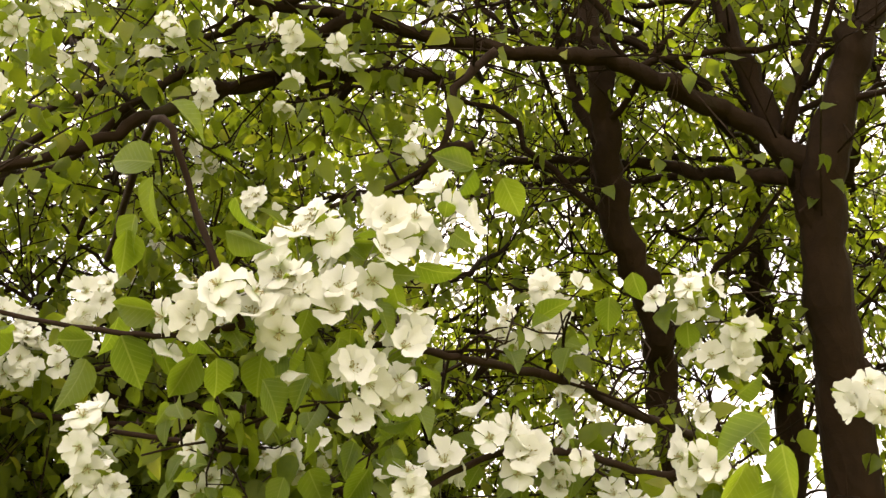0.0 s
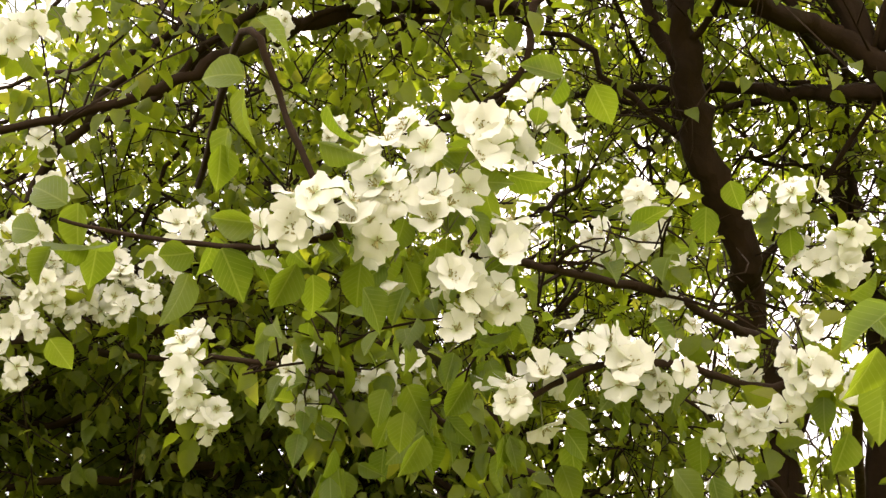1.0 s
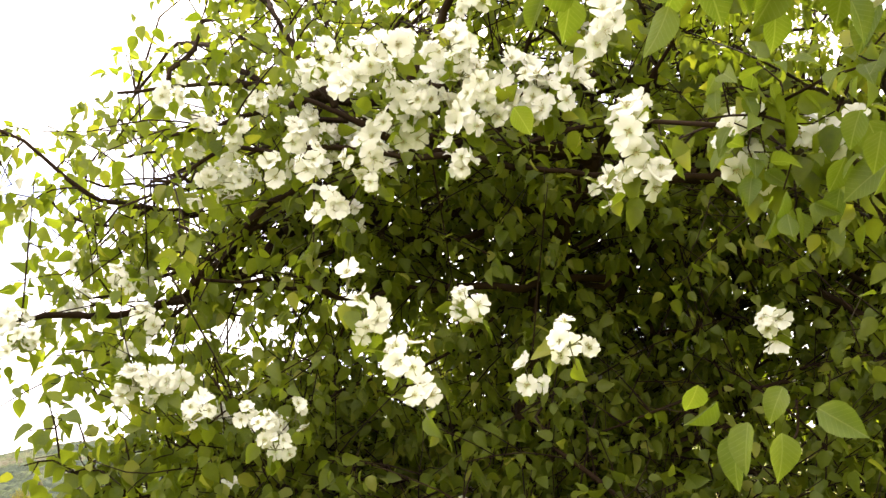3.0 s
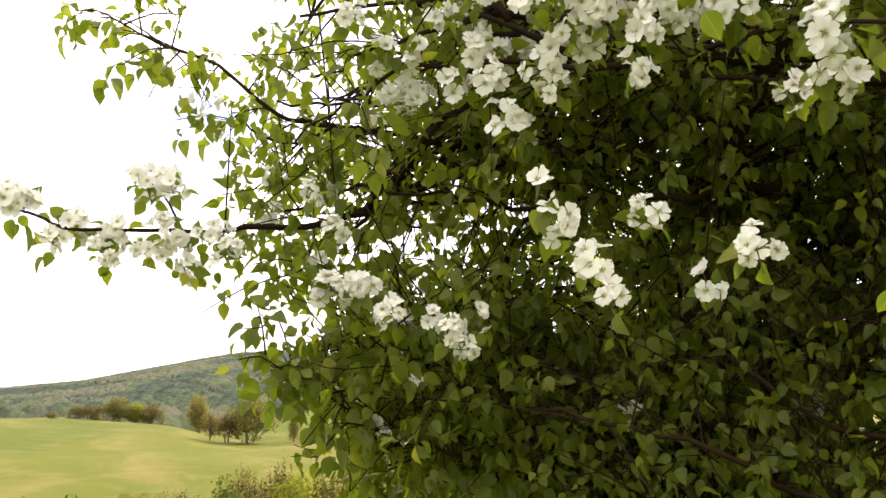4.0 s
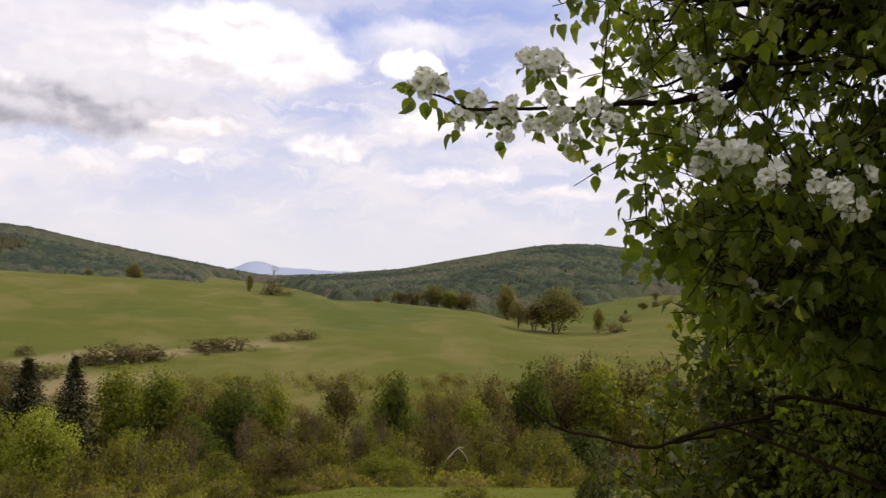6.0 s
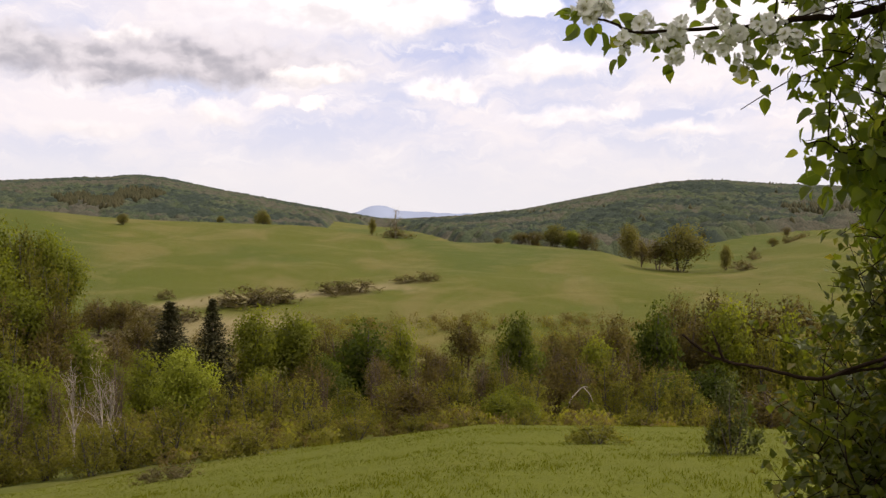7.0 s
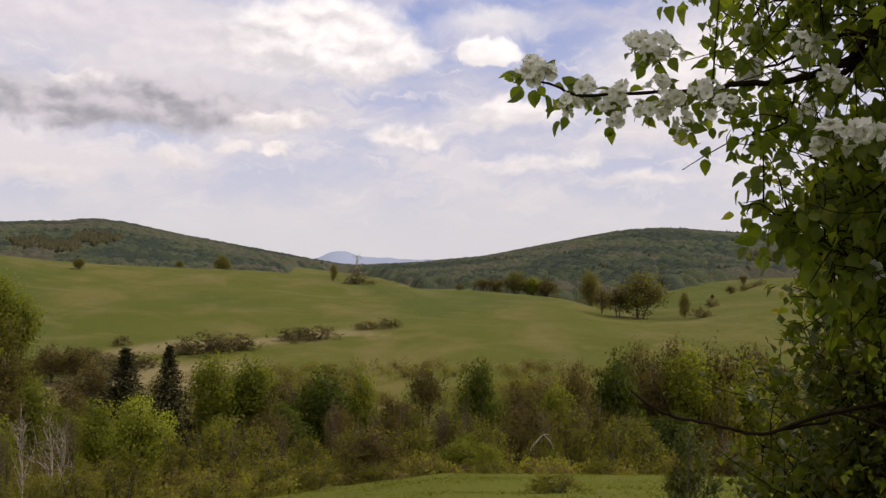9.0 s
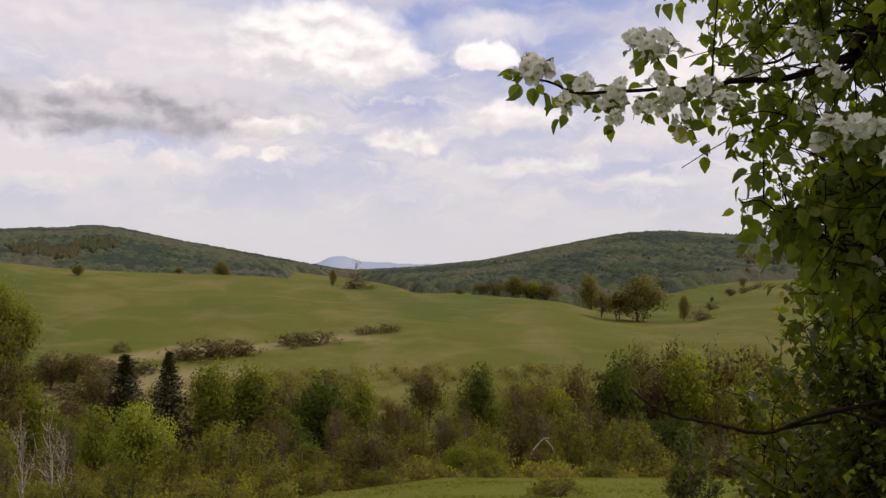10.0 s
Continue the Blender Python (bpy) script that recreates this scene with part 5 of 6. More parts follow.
blossoms(0.82, 1.68, 2.32, 4, 1.0)
blossoms(0.93, 1.48, 2.38, 4, 1.0)
blossoms(1.23, 1.12, 2.30, 3, 1.0)
blossoms(0.19, 1.89, 2.02, 8, 0.95)
blossoms(0.41, 1.92, 2.08, 5, 0.95)
blossoms(0.46, 1.91, 2.08, 5, 0.95)
blossoms(0.29, 1.93, 1.97, 5, 0.95)
blossoms(0.36, 1.92, 1.97, 7, 0.95)
blossoms(0.46, 1.86, 1.97, 7, 0.95)
blossoms(0.57, 1.91, 1.98, 6, 0.95)
blossoms(0.52, 1.93, 1.91, 3, 0.9)
blossoms(0.69, 2.00, 2.05, 3, 0.9)
blossoms(0.79, 1.96, 2.11, 3, 0.9)
blossoms(0.76, 1.63, 1.86, 4, 0.78)
blossoms(0.80, 1.55, 1.81, 5, 0.78)
blossoms(0.86, 1.46, 1.78, 5, 0.78)
blossoms(0.88, 1.45, 1.75, 4, 0.78)
blossoms(0.92, 1.72, 2.27, 4, 0.78)
blossoms(0.96, 1.57, 2.25, 4, 0.78)
blossoms(1.11, 1.28, 1.97, 3, 0.78)
blossoms(0.56, 2.05, 2.23, 2, 0.9)
blossoms(0.70, 2.04, 2.15, 2, 0.9)
blossoms(0.80, 1.74, 1.86, 3, 0.78)
blossoms(0.91, 1.71, 1.70, 2, 0.78)
blossoms(0.73, 1.96, 2.38, 2, 0.78)
blossoms(1.15, 1.59, 2.29, 6, 0.9)
blossoms(1.17, 1.56, 2.34, 5, 0.9)
blossoms(1.10, 1.60, 2.35, 4, 0.9)
blossoms(0.94, 1.78, 2.29, 4, 0.9)
blossoms(0.81, 1.62, 1.80, 5, 0.78)
blossoms(0.86, 1.53, 1.80, 5, 0.78)
blossoms(0.93, 1.49, 1.80, 4, 0.78)
blossoms(0.78, 1.75, 1.87, 3, 0.78)
blossoms(1.09, 1.67, 2.36, 4, 0.9)
blossoms(0.72, 1.65, 1.86, 5, 1.0)
blossoms(0.77, 1.64, 1.85, 5, 1.0)
blossoms(0.75, 1.75, 1.98, 3, 1.0)
blossoms(0.70, 1.76, 2.05, 3, 1.0)
blossoms(0.95, 0.88, 2.59, 4, 0.88)
blossoms(0.97, 0.85, 2.61, 4, 0.88)
blossoms(1.02, 0.84, 2.58, 4, 0.88)
blossoms(1.08, 0.77, 2.60, 4, 0.88)
blossoms(1.19, 0.66, 2.61, 4, 0.88)
blossoms(1.24, 0.61, 2.60, 4, 0.88)
blossoms(1.25, 0.77, 2.41, 4, 0.88)
blossoms(1.36, 0.10, 2.03, 5, 0.88)
blossoms(1.27, 1.14, 2.36, 3, 0.88)
blossoms(1.16, 1.14, 2.26, 3, 0.88)
blossoms(1.07, 0.89, 2.25, 5, 0.88)
blossoms(1.12, 0.89, 2.29, 3, 0.88)
blossoms(1.01, 1.69, 2.43, 5, 0.9)
blossoms(1.04, 1.60, 2.32, 5, 0.9)
blossoms(0.90, 1.78, 2.31, 4, 0.9)
blossoms(1.17, 1.15, 2.25, 5, 0.88)
blossoms(0.93, 1.88, 1.82, 5, 0.9)
blossoms(1.00, 1.74, 1.79, 5, 0.9)
blossoms(1.00, 2.20, 1.87, 3, 0.82)
blossoms(1.09, 2.17, 1.87, 3, 0.82)
blossoms(1.19, 2.12, 1.85, 3, 0.82)
blossoms(0.93, 2.22, 1.93, 3, 0.82)
blossoms(1.06, 2.12, 1.91, 3, 0.82)
blossoms(0.98, 2.26, 1.95, 3, 0.82)
blossoms(0.88, 1.67, 2.24, 4, 0.9)
blossoms(0.80, 1.97, 2.11, 3, 0.9)
blossoms(0.29, 1.87, 1.99, 3, 0.8)
blossoms(0.32, 1.87, 1.95, 3, 0.8)
blossoms(0.37, 1.86, 1.98, 3, 0.8)
blossoms(0.36, 1.87, 1.93, 3, 0.8)
blossoms(0.40, 1.86, 1.94, 3, 0.8)
blossoms(0.44, 1.85, 1.94, 3, 0.8)
blossoms(0.48, 1.84, 1.95, 3, 0.8)
blossoms(0.45, 1.84, 1.99, 3, 0.8)
blossoms(0.52, 1.82, 1.97, 3, 0.8)
blossoms(0.57, 1.81, 1.95, 3, 0.8)
blossoms(0.55, 1.82, 1.93, 3, 0.8)
blossoms(0.26, 1.88, 1.95, 3, 0.8)
blossoms(0.17, 1.87, 2.03, 3, 0.8)
blossoms(0.21, 1.87, 2.01, 3, 0.8)
blossoms(0.40, 1.83, 2.07, 3, 0.8)
blossoms(0.46, 1.82, 2.05, 3, 0.8)
blossoms(0.42, 1.83, 2.04, 3, 0.8)
blossoms(0.49, 1.84, 1.91, 3, 0.8)
# the large leaves nearest to the path
leaf(1.07, 0.16, 1.98, 0.24, -0.51, -0.83, 0.047)
leaf(1.06, 0.14, 1.97, -0.09, 0.89, -0.45, 0.047)
leaf(1.04, 0.13, 1.95, 0.14, 0.06, -0.99, 0.047)
leaf(1.02, 0.15, 1.94, 0.02, 0.49, -0.87, 0.047)
leaf(1.05, 0.14, 1.93, 0.02, 0.45, -0.89, 0.047)
leaf(1.08, 0.16, 1.93, 0.03, 0.35, -0.94, 0.047)
leaf(0.93, 0.64, 1.75, -0.50, 0.60, -0.63, 0.047)
leaf(0.93, 0.61, 1.73, -0.13, 0.19, -0.97, 0.047)
leaf(0.98, 0.61, 1.76, -0.27, 0.43, -0.86, 0.047)
leaf(0.98, 0.58, 1.74, 0.45, -0.69, -0.57, 0.047)
leaf(0.93, 0.58, 1.72, -0.01, -0.00, -1.00, 0.047)
leaf(0.94, 0.63, 1.72, -0.19, 0.22, -0.96, 0.047)
leaf(1.03, 0.52, 1.97, 0.10, 0.38, -0.92, 0.047)
leaf(1.02, 0.53, 1.99, 0.01, 0.53, -0.85, 0.047)
leaf(1.04, 0.51, 1.95, -0.10, 0.62, -0.78, 0.047)
leaf(1.21, 0.54, 1.91, -0.09, 0.37, -0.93, 0.047)
leaf(1.23, 0.51, 1.91, 0.12, 0.01, -0.99, 0.047)
leaf(1.19, 0.57, 1.90, -0.06, 0.30, -0.95, 0.047)
leaf(1.23, 0.49, 1.93, 0.23, -0.17, -0.96, 0.047)
leaf(1.21, 0.54, 1.95, -0.03, 0.27, -0.96, 0.047)
leaf(1.24, 0.48, 1.95, 0.04, 0.20, -0.98, 0.047)
leaf(1.24, 0.38, 1.91, 0.25, -0.41, -0.88, 0.047)
leaf(1.25, 0.35, 1.90, 0.10, -0.03, -0.99, 0.047)
leaf(0.90, 0.47, 2.19, 0.59, 0.12, -0.80, 0.052)
leaf(0.86, 0.52, 2.21, 0.41, 0.40, -0.82, 0.052)
leaf(0.87, 0.53, 2.23, -0.42, 0.84, 0.33, 0.052)
leaf(0.87, 0.55, 2.19, 0.19, 0.65, -0.74, 0.052)
leaf(0.87, 0.56, 2.18, 0.35, 0.47, -0.81, 0.052)
leaf(0.89, 0.54, 2.11, -0.41, 0.88, 0.25, 0.052)
leaf(0.86, 0.58, 2.09, -0.35, 0.94, 0.02, 0.052)
leaf(0.87, 0.60, 2.08, 0.19, 0.65, -0.74, 0.052)
leaf(0.87, 0.56, 2.09, 0.59, 0.12, -0.80, 0.052)
leaf(0.89, 0.55, 2.09, 0.73, -0.16, -0.67, 0.052)
leaf(0.90, 0.51, 2.07, 0.09, 0.75, -0.65, 0.052)
leaf(0.94, 0.48, 2.07, 0.30, 0.53, -0.79, 0.052)
leaf(0.94, 0.48, 2.05, 0.67, -0.02, -0.74, 0.052)
leaf(0.91, 0.56, 2.32, 0.80, -0.40, -0.45, 0.052)
leaf(1.14, 0.38, 2.28, 0.09, 0.75, -0.65, 0.052)
leaf(1.16, 0.36, 2.27, 0.67, -0.02, -0.74, 0.052)
leaf(1.14, 0.38, 2.28, -0.44, 0.76, 0.48, 0.052)
leaf(1.08, 0.42, 2.17, 0.81, -0.50, -0.31, 0.052)
leaf(1.07, 0.44, 2.16, 0.50, 0.26, -0.82, 0.052)
leaf(1.25, 0.38, 2.05, 0.73, -0.16, -0.67, 0.052)
leaf(1.10, 0.50, 2.00, 0.09, 0.75, -0.65, 0.052)
leaf(1.12, 0.61, 1.99, 0.19, 0.65, -0.74, 0.052)
leaf(1.12, 0.62, 1.96, 0.30, 0.53, -0.79, 0.052)
leaf(1.14, 0.59, 1.97, 0.59, 0.12, -0.80, 0.052)
leaf(1.09, 0.48, 1.99, 0.72, -0.68, 0.15, 0.052)
leaf(1.25, 0.20, 2.03, 0.58, -0.67, 0.46, 0.052)
leaf(1.26, 0.20, 1.97, 0.50, 0.26, -0.82, 0.052)
leaf(1.26, 0.23, 1.92, 0.30, 0.53, -0.79, 0.052)
leaf(1.28, 0.41, 2.08, -0.28, 0.95, -0.14, 0.052)
leaf(1.35, 0.39, 1.95, 0.41, 0.40, -0.82, 0.052)
leaf(0.91, 0.49, 2.17, 0.81, -0.50, -0.31, 0.052)
leaf(0.83, 0.64, 2.11, -0.28, 0.95, -0.14, 0.052)
leaf(0.82, 0.66, 2.11, -0.39, 0.90, 0.17, 0.052)
leaf(0.80, 0.68, 2.11, 0.09, 0.75, -0.65, 0.052)
leaf(0.79, 0.68, 2.12, -0.42, 0.84, 0.33, 0.052)
leaf(0.80, 0.66, 2.14, -0.43, 0.66, 0.61, 0.052)
leaf(0.97, 0.48, 2.09, 0.50, 0.26, -0.82, 0.052)
leaf(1.00, 0.45, 2.09, 0.35, 0.47, -0.81, 0.052)
leaf(1.20, 0.58, 2.00, 0.30, 0.53, -0.79, 0.052)
leaf(0.92, 0.88, 2.10, 0.67, -0.02, -0.74, 0.052)
leaf(1.27, 0.44, 2.08, 0.80, -0.40, -0.45, 0.052)
leaf(1.30, 0.38, 2.13, 0.77, -0.29, -0.57, 0.052)
leaf(1.33, 0.30, 2.20, 0.59, 0.12, -0.80, 0.052)
leaf(1.33, 0.33, 2.18, 0.41, 0.40, -0.82, 0.052)
leaf(1.36, 0.26, 2.14, 0.50, 0.26, -0.82, 0.052)
leaf(0.95, 0.60, 2.15, 0.40, 0.32, -0.86, 0.055)
leaf(0.93, 0.64, 2.14, 0.20, 0.48, -0.86, 0.055)
leaf(0.84, 0.71, 2.17, 0.27, 0.43, -0.86, 0.055)
leaf(0.86, 0.71, 2.14, 0.20, 0.48, -0.86, 0.055)
leaf(0.99, 0.58, 2.10, 0.40, 0.32, -0.86, 0.055)
leaf(1.04, 0.51, 2.09, -0.01, 0.61, -0.79, 0.055)
leaf(1.02, 0.50, 1.75, 0.64, 0.11, -0.76, 0.055)
leaf(1.07, 0.78, 1.78, 0.13, 0.53, -0.84, 0.055)
leaf(1.12, 0.57, 1.97, -0.37, 0.79, -0.49, 0.055)
leaf(1.10, 0.57, 2.01, 0.64, 0.11, -0.76, 0.055)
leaf(0.69, 1.79, 1.69, -0.03, 0.38, -0.92, 0.06)
leaf(0.65, 1.80, 1.73, -0.83, 0.53, 0.18, 0.06)
leaf(0.64, 1.80, 1.63, 0.05, 0.35, -0.93, 0.06)
leaf(0.72, 1.80, 1.68, 0.28, 0.27, -0.92, 0.06)
leaf(0.75, 1.82, 1.63, -0.03, 0.38, -0.92, 0.06)
leaf(0.80, 1.82, 1.61, 0.44, 0.21, -0.88, 0.06)
leaf(0.94, 1.80, 1.58, 0.13, 0.33, -0.94, 0.06)
leaf(0.63, 1.81, 1.68, -0.69, 0.56, -0.46, 0.06)
leaf(0.15, 1.90, 2.01, -0.84, 0.54, 0.10, 0.055)
leaf(0.16, 1.90, 1.99, -0.34, 0.48, -0.81, 0.055)
leaf(0.19, 1.89, 1.98, -0.03, 0.38, -0.92, 0.055)
leaf(0.21, 1.89, 1.97, 0.28, 0.27, -0.92, 0.055)
leaf(0.16, 1.89, 1.98, -0.59, 0.54, -0.60, 0.055)



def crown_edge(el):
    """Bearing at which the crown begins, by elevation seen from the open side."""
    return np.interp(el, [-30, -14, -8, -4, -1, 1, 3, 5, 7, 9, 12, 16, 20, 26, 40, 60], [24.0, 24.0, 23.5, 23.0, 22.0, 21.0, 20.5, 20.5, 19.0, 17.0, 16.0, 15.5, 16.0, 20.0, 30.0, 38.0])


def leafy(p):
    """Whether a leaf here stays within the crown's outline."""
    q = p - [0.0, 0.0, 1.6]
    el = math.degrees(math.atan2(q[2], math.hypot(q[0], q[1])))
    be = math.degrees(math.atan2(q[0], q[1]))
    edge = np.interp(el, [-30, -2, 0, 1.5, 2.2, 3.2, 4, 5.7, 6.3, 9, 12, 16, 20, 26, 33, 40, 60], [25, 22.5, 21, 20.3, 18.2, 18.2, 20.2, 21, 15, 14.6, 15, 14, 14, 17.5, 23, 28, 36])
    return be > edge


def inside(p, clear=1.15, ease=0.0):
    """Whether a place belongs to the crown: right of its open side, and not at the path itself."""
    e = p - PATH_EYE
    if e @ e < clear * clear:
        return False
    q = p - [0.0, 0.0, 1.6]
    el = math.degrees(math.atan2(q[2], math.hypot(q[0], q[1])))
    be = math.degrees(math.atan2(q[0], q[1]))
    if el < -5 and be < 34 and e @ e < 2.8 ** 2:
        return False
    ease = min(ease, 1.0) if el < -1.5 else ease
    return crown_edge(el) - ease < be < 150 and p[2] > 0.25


def grow():
    """Shoots on all branches, side branches that fill the crown, and leaves in rosettes along them."""
    rng = np.random.default_rng(17)
    stems = [l for l in BOUGHS if l[1] > 0.03]
    boughs = list(BOUGHS)
    rest_ = Tubes()
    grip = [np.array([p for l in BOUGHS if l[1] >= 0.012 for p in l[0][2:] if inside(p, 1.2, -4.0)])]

    def bough(be, el, r, dens):
        end = np.array([r * math.sin(radians(be)) * math.cos(radians(el)), r * math.cos(radians(be)) * math.cos(radians(el)), 1.6 + r * math.sin(radians(el))])
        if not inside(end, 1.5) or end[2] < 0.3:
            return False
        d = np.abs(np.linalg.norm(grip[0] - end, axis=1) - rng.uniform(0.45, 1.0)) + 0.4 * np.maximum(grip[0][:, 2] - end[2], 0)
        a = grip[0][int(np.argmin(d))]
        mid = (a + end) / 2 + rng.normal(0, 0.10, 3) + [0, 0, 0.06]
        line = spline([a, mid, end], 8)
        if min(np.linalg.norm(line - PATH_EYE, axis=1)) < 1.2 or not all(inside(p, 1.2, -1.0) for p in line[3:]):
            return False
        line = line + rng.normal(0, 0.008, line.shape)
        thick_ = 0.003 + 0.008 * min(1.0, np.linalg.norm(end - a)) * rng.uniform(0.6, 1.1)
        fill = Tubes() if len(boughs) < 200 else rest_
        fill.add(line, thick_, 0.0022, 5, 0.2, rng)
        if fill is not rest_:
            under("branch", fill.mesh("branch", BARK), pear)
        boughs.append((line, 0.015, 0.0031, dens))
        grip[0] = np.concatenate([grip[0], line[6:14:2]])
        return True

    # a loose upper crown, the far side behind the stems, and a close skirt of low branches
    for count, low_b, high_b, low_e, high_e, near_r, far_r, dens in (
            (64, 36, 76, 8, 50, 2.2, 3.8, 1.7), (30, 24, 46, 13, 32, 2.1, 3.4, 1.6), (16, 15.5, 27, 7.5, 20, 2.0, 2.9, 1.6), (40, 84, 112, -5, 40, 2.4, 4.2, 2.0), (26, 46, 100, 24, 52, 2.3, 4.6, 1.8),
            (34, 40, 60, 18, 34, 2.4, 4.2, 2.0), (12, 36, 48, 14, 24, 2.3, 3.6, 1.8), (46, 36, 58, 2, 14, 2.4, 3.8, 2.2),
            (125, 56, 112, -14, 26, 2.8, 4.9, 1.9), (26, 56, 112, 24, 50, 2.8, 4.9, 1.8), (70, 36, 80, 10, 46, 3.3, 4.8, 1.7), (55, 52, 76, -6, 18, 2.2, 3.4, 2.2),
            (105, 40, 86, -24, 8, 2.1, 3.9, 2.4), (92, 23, 48, -24, 2, 2.2, 3.6, 4.4), (8, 26, 44, 3, 9, 2.1, 3.2, 1.5), (40, 20.5, 33, -6, 5, 1.95, 2.7, 3.0)):
        made = 0
        while made < count:
            made += bough(rng.uniform(low_b, high_b), rng.uniform(low_e, high_e), rng.uniform(near_r, far_r), dens)
    under("branchlet", rest_.mesh("branchlet", BARK), pear, kind="stuff")
    twigs = Tubes()
    spots, ways, free = [], [], []
    for line, r0, r1, dens in boughs:
        length = np.linalg.norm(np.diff(line, axis=0), axis=1).sum()
        for _ in range(int(length * dens * (20.0 if r0 < 0.012 else 10.0 if r1 < 0.003 else 5.8))):
            i = rng.integers(1, len(line))
            p = line[i]
            t = line[i] - line[i - 1]
            t = t / (np.linalg.norm(t) + 1e-9)
            d = rng.normal(0, 0.7, 3) + 0.5 * t + [0, 0, 0.25]
            d /= np.linalg.norm(d)
            named = r0 < 0.012 or r1 > r0 or r1 < 0.003
            long = rng.uniform(0.04, 0.11) if named else rng.uniform(0.12, 0.42)
            ease = 11.0 if named else 1.0
            bend = rng.normal(0, 0.06, 3)
            shoot = np.array([p, p + d * long * 0.5 + bend * 0.5, p + d * long + bend - [0, 0, 0.03]])
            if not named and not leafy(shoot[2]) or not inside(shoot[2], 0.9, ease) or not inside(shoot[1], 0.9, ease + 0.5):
                continue
            shoot = spline(shoot, 2)
            twigs.add(shoot, 0.0025, 0.0012, 3)
            for q in range(4 if p[0] > 1.3 * p[1] else 2):
                j = rng.integers(1, len(shoot))
                e = d + rng.normal(0, 0.8, 3)
                e = shoot[j] + e / np.linalg.norm(e) * rng.uniform(0.03, 0.07 if named else 0.14)
                if named or leafy(e):
                    twigs.add(np.array([shoot[j], (shoot[j] + e) / 2 + rng.normal(0, 0.008, 3), e]), 0.0014, 0.0009, 3)
                    spots.append(e)
                    ways.append(e - shoot[j])
                    free.append(named)
            for k in range(int(1 + long * 8)):
                s = shoot[rng.integers(1, len(shoot))]
                spots.append(s + rng.normal(0, 0.012, 3))
                ways.append(d)
                free.append(named)
    # the dense brushwood of the crown's heart
    made = 0
    while made < 1500:
        line = boughs[int(rng.integers(len(BOUGHS), len(boughs)))][0]
        p = line[int(rng.integers(3, len(line)))]
        if np.linalg.norm(p - PATH_EYE) < 2.3:
            continue
        d = rng.normal(0, 1, 3) + [0, 0, 0.2]
        e = p + d / np.linalg.norm(d) * rng.uniform(0.25, 0.6)
        made += 1
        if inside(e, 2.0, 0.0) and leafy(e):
            twigs.add(np.array([p, (p + e) / 2 + rng.normal(0, 0.035, 3), e]), 0.0042, 0.0018, 3)
    under("twig", twigs.mesh("twig", BARK), pear, kind="stuff")
    pos, way_, up_, size = [], [], [], []
    for s, d, named in zip(spots, ways, free):
        for k in range(int(rng.integers(3, 6) if np.linalg.norm(s - PATH_EYE) < 2.7 else rng.integers(3, 7))):
            w = rng.normal(0, 0.55, 3) + 0.3 * d + [0, 0, -0.75]
            w /= np.linalg.norm(w)
            at = s + w * rng.uniform(0.008, 0.035)
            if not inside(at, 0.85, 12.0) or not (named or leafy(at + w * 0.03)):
                continue
            # few leaves round the stems themselves
            g = at - PATH_EYE
            if math.atan2(g[0], g[1]) > radians(62) and rng.random() < (0.85 if g @ g < 4.4 else 0.5 if g @ g < 8.0 and g[2] > 0.5 else 0.0):
                continue
            pos.append(at)
            way_.append(w)
            up_.append(np.array([-0.3, -0.2, 0.7]) + rng.normal(0, 0.7, 3))
            size.append(rng.uniform(0.020, 0.040))
    for s, d, u, z in spare:
        pos.append(s + d * 0.012)
        way_.append(d)
        up_.append(u)
        size.append(z)
    pos, way_, up_, size = (np.array(a) for a in (pos, way_, up_, size))
    far = np.linalg.norm(pos - PATH_EYE, axis=1)
    order = np.argsort(far)
    singles, rest = order[:180], order[180:]
    for k in singles:
        ob = under("leaf", LEAVES[int(rng.integers(4))], pear)
        ob.matrix_basis = turned(pos[k], way_[k], up_[k], size[k])
    close = rest[far[rest] < 1.9]
    middle = rest[(far[rest] >= 1.9) & (far[rest] < 2.25)]
    away = rest[(far[rest] >= 2.25) & (far[rest] < 2.9)]
    deep = rest[far[rest] >= 2.9]
    v1, f1 = strew(leaf_shape(True, 0.36, 0.16, 0.25), pos[close], frames(way_[close], up_[close]), size[close])
    under("foliage", mesh_of("foliage", v1, f1, [PEAR_LEAF]), pear, kind="stuff")
    vm, fm = strew(leaf_shape(True, 0.33, 0.20, 0.35), pos[middle], frames(way_[middle], up_[middle]), size[middle] * 1.05)
    under("foliage", mesh_of("foliage", vm, fm, [PEAR_LEAF]), pear, kind="stuff")
    v2, f2 = strew(leaf_shape(0.5, 0.33, 0.20, 0.3), pos[away], frames(way_[away], up_[away]), size[away] * 1.05)
    under("foliage", mesh_of("foliage", v2, f2, [PEAR_LEAF], False), pear, kind="stuff")
    v3, f3 = strew(leaf_shape(0, 0.38, 0.16, 0.2), pos[deep], frames(way_[deep], up_[deep]), size[deep] * 0.95)
    under("foliage", mesh_of("foliage", v3, f3, [PEAR_LEAF], False), pear, kind="stuff")
    # blossom deeper in the crown
    pick = rng.choice(len(spots), 150, replace=False)
    bv, bf, bw, o = [], [], [], 0
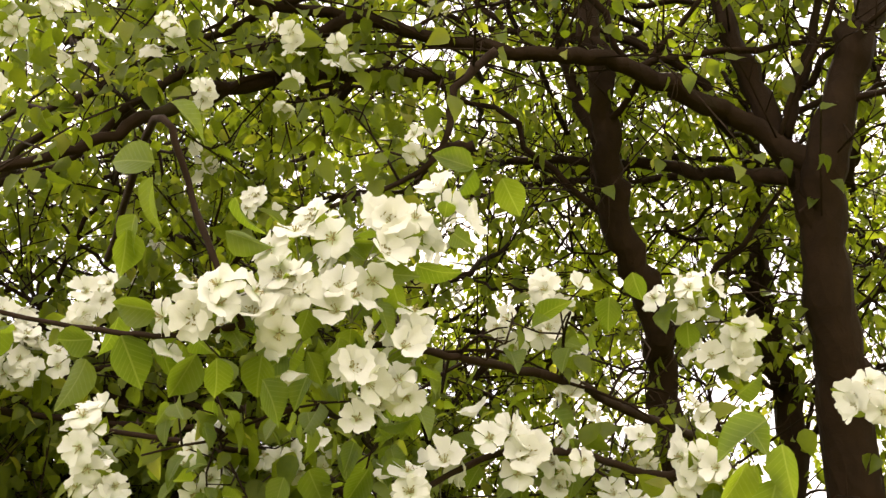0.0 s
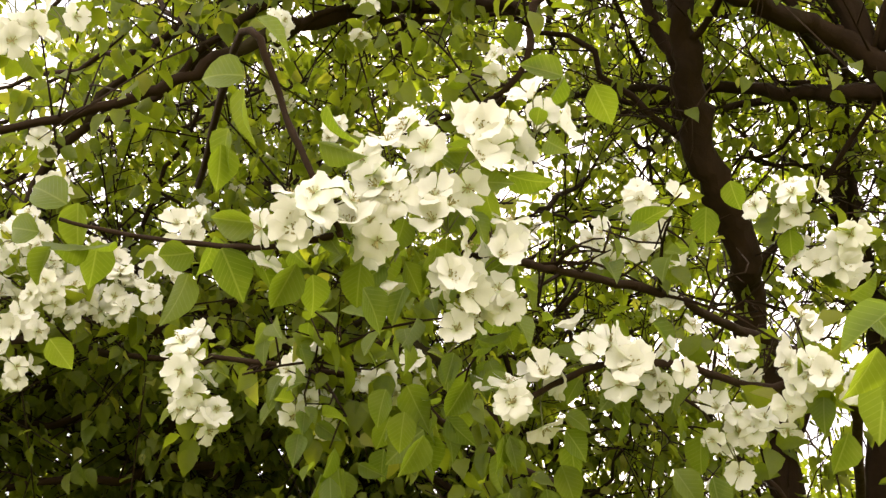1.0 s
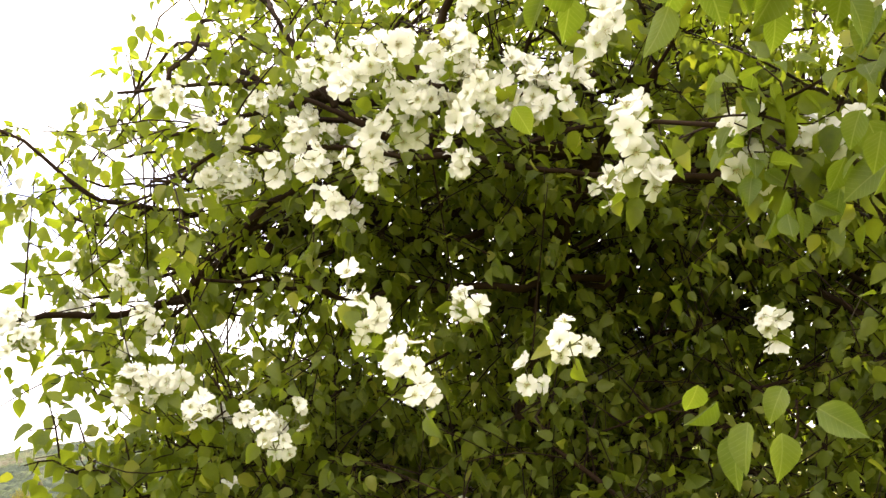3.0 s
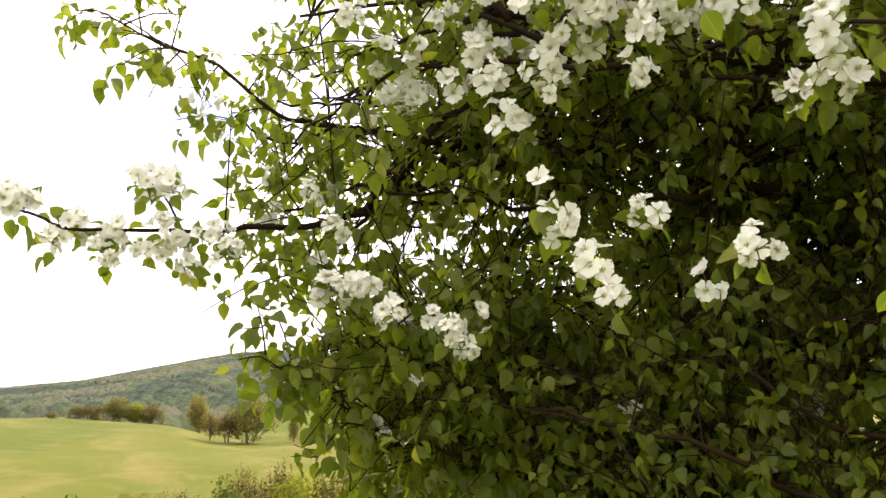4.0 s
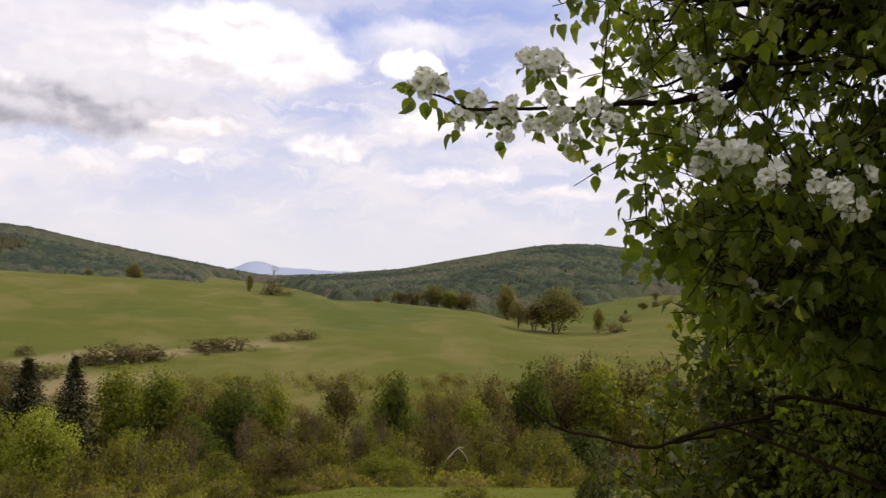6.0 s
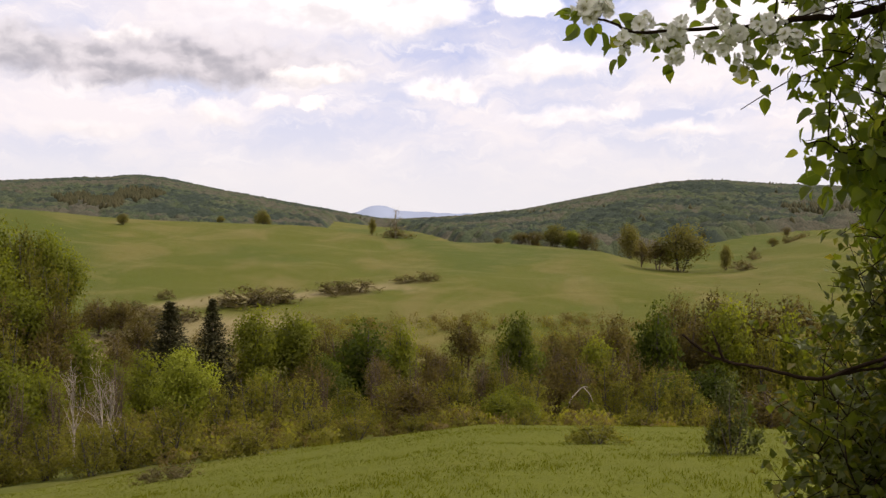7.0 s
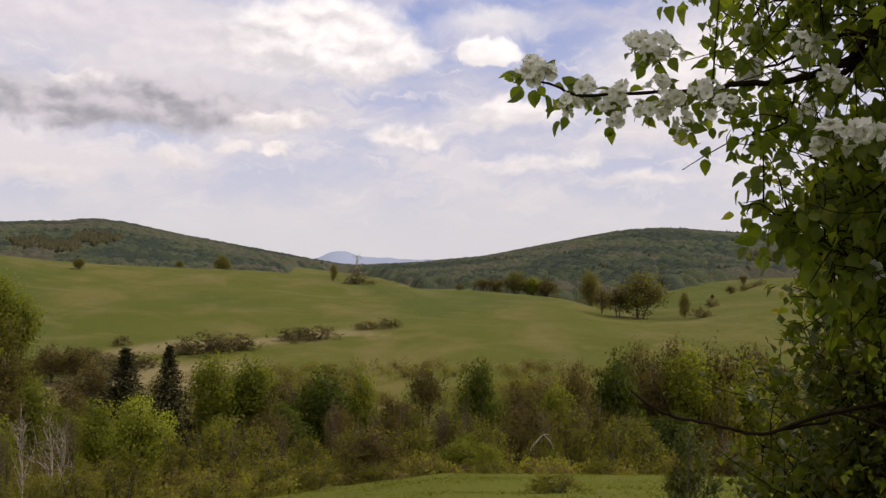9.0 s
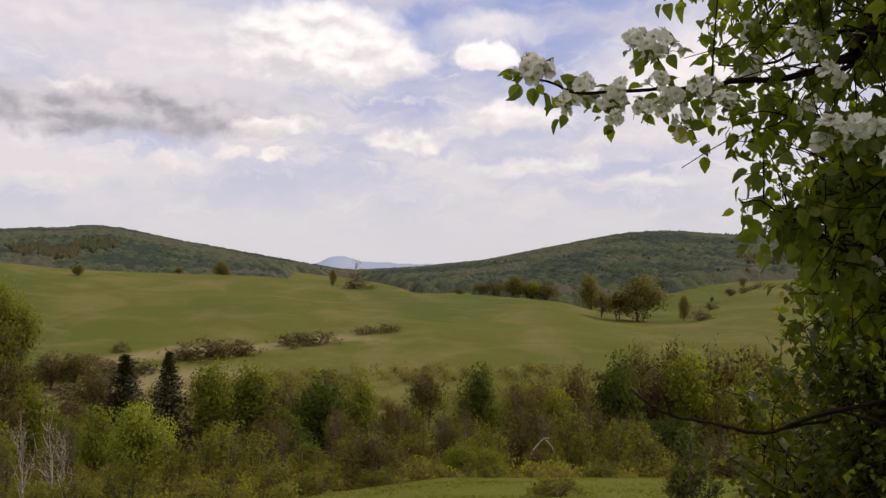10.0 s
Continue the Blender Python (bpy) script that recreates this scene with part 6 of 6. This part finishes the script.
    for k in pick:
        s = spots[k]
        if np.linalg.norm(s - PATH_EYE) < 1.6:
            continue
        for q in range(5):
            me = BLOSSOMS[int(rng.integers(5))]
            d = rng.normal(0, 0.5, 3) + [-0.5, -0.3, 0.4]
            m = turned(s + rng.normal(0, 0.022, 3), np.cross(d, rng.normal(0, 1, 3)), d / np.linalg.norm(d), rng.uniform(0.85, 1.1))
            bv += [tuple(m @ w.co) for w in me.vertices]
            bf += [tuple(i + o for i in g.vertices) for g in me.polygons]
            bw += [g.material_index for g in me.polygons]
            o = len(bv)
    under("inner_blossom", mesh_of("inner_blossom", bv, bf, [PETAL, STAMEN], True, bw), pear, kind="stuff")


grow()


# ---- the young maple behind the pear's lower branches ----
def maple():
    rng = np.random.default_rng(29)
    root = tagged(new("maple_shrub"), "young field maple with yellowish green leaves", "shrub")
    foot = np.array([2.1, 4.0, ground_z(2.1, 4.0)])
    pos, way_, up_, size = [], [], [], []

    def within(p):
        q = p - [0, 0, 1.6]
        el = math.degrees(math.atan2(q[2], math.hypot(q[0], q[1])))
        be = math.degrees(math.atan2(q[0], q[1]))
        return np.interp(el, [-30, -14, -8, -6.2, -4.6, -3, -1.9, -0.9, 1, 3, 5, 6.2], [15, 16, 16.2, 16, 18.6, 16.8, 17.5, 20.2, 19.6, 18.6, 18.8, 24.0]) < be < 62 and el < 8.5

    ends = []
    while len(ends) < 290:
        be, el, r = 13 + 26 * rng.random() ** 1.3, rng.uniform(-26, 8), rng.uniform(3.3, 5.0)
        p = np.array([r * math.sin(radians(be)) * math.cos(radians(el)), r * math.cos(radians(be)) * math.cos(radians(el)), 1.6 + r * math.sin(radians(el))])
        if within(p - 0.22 * np.array([math.cos(radians(be)), -math.sin(radians(be)), 0])) and p[2] > foot[2] + 0.25:
            ends.append(p)
    for k in range(7):
        tubes = Tubes()
        for p in ends[k::7]:
            mid = foot + (p - foot) * [0.35, 0.35, 0.6] + rng.normal(0, 0.08, 3)
            line = spline([foot + [0.08 * math.cos(k), 0.08 * math.sin(k), -0.05], mid, p], 7)
            tubes.add(line, 0.011, 0.0018, 5)
            for _ in range(16):
                s = line[rng.integers(5, len(line))]
                d = rng.normal(0, 1, 3) + [0, 0, 0.3]
                e = s + d / np.linalg.norm(d) * rng.uniform(0.1, 0.34)
                if not within(e):
                    continue
                tubes.add(spline([s, (s + e) / 2 + rng.normal(0, 0.02, 3), e], 2), 0.003, 0.0012, 3)
                for q in range(14):
                    c = s + (e - s) * rng.uniform(0.25, 1.05) + rng.normal(0, 0.03, 3)
                    w = rng.normal(0, 0.8, 3) + [0, 0, -0.2]
                    pos.append(c)
                    way_.append(w)
                    up_.append(rng.normal(0, 0.5, 3) + [0, 0, 1])
                    size.append(rng.uniform(0.034, 0.056))
        under("stem", tubes.mesh("stem", BARK), root)
    v, f = strew(leaf_shape(0, 0.40, 0.1, 0.2), np.array(pos), frames(np.array(way_), np.array(up_)), np.array(size))
    under("crown", mesh_of("crown", v, f, [SHRUB_LEAF], False), root)


maple()
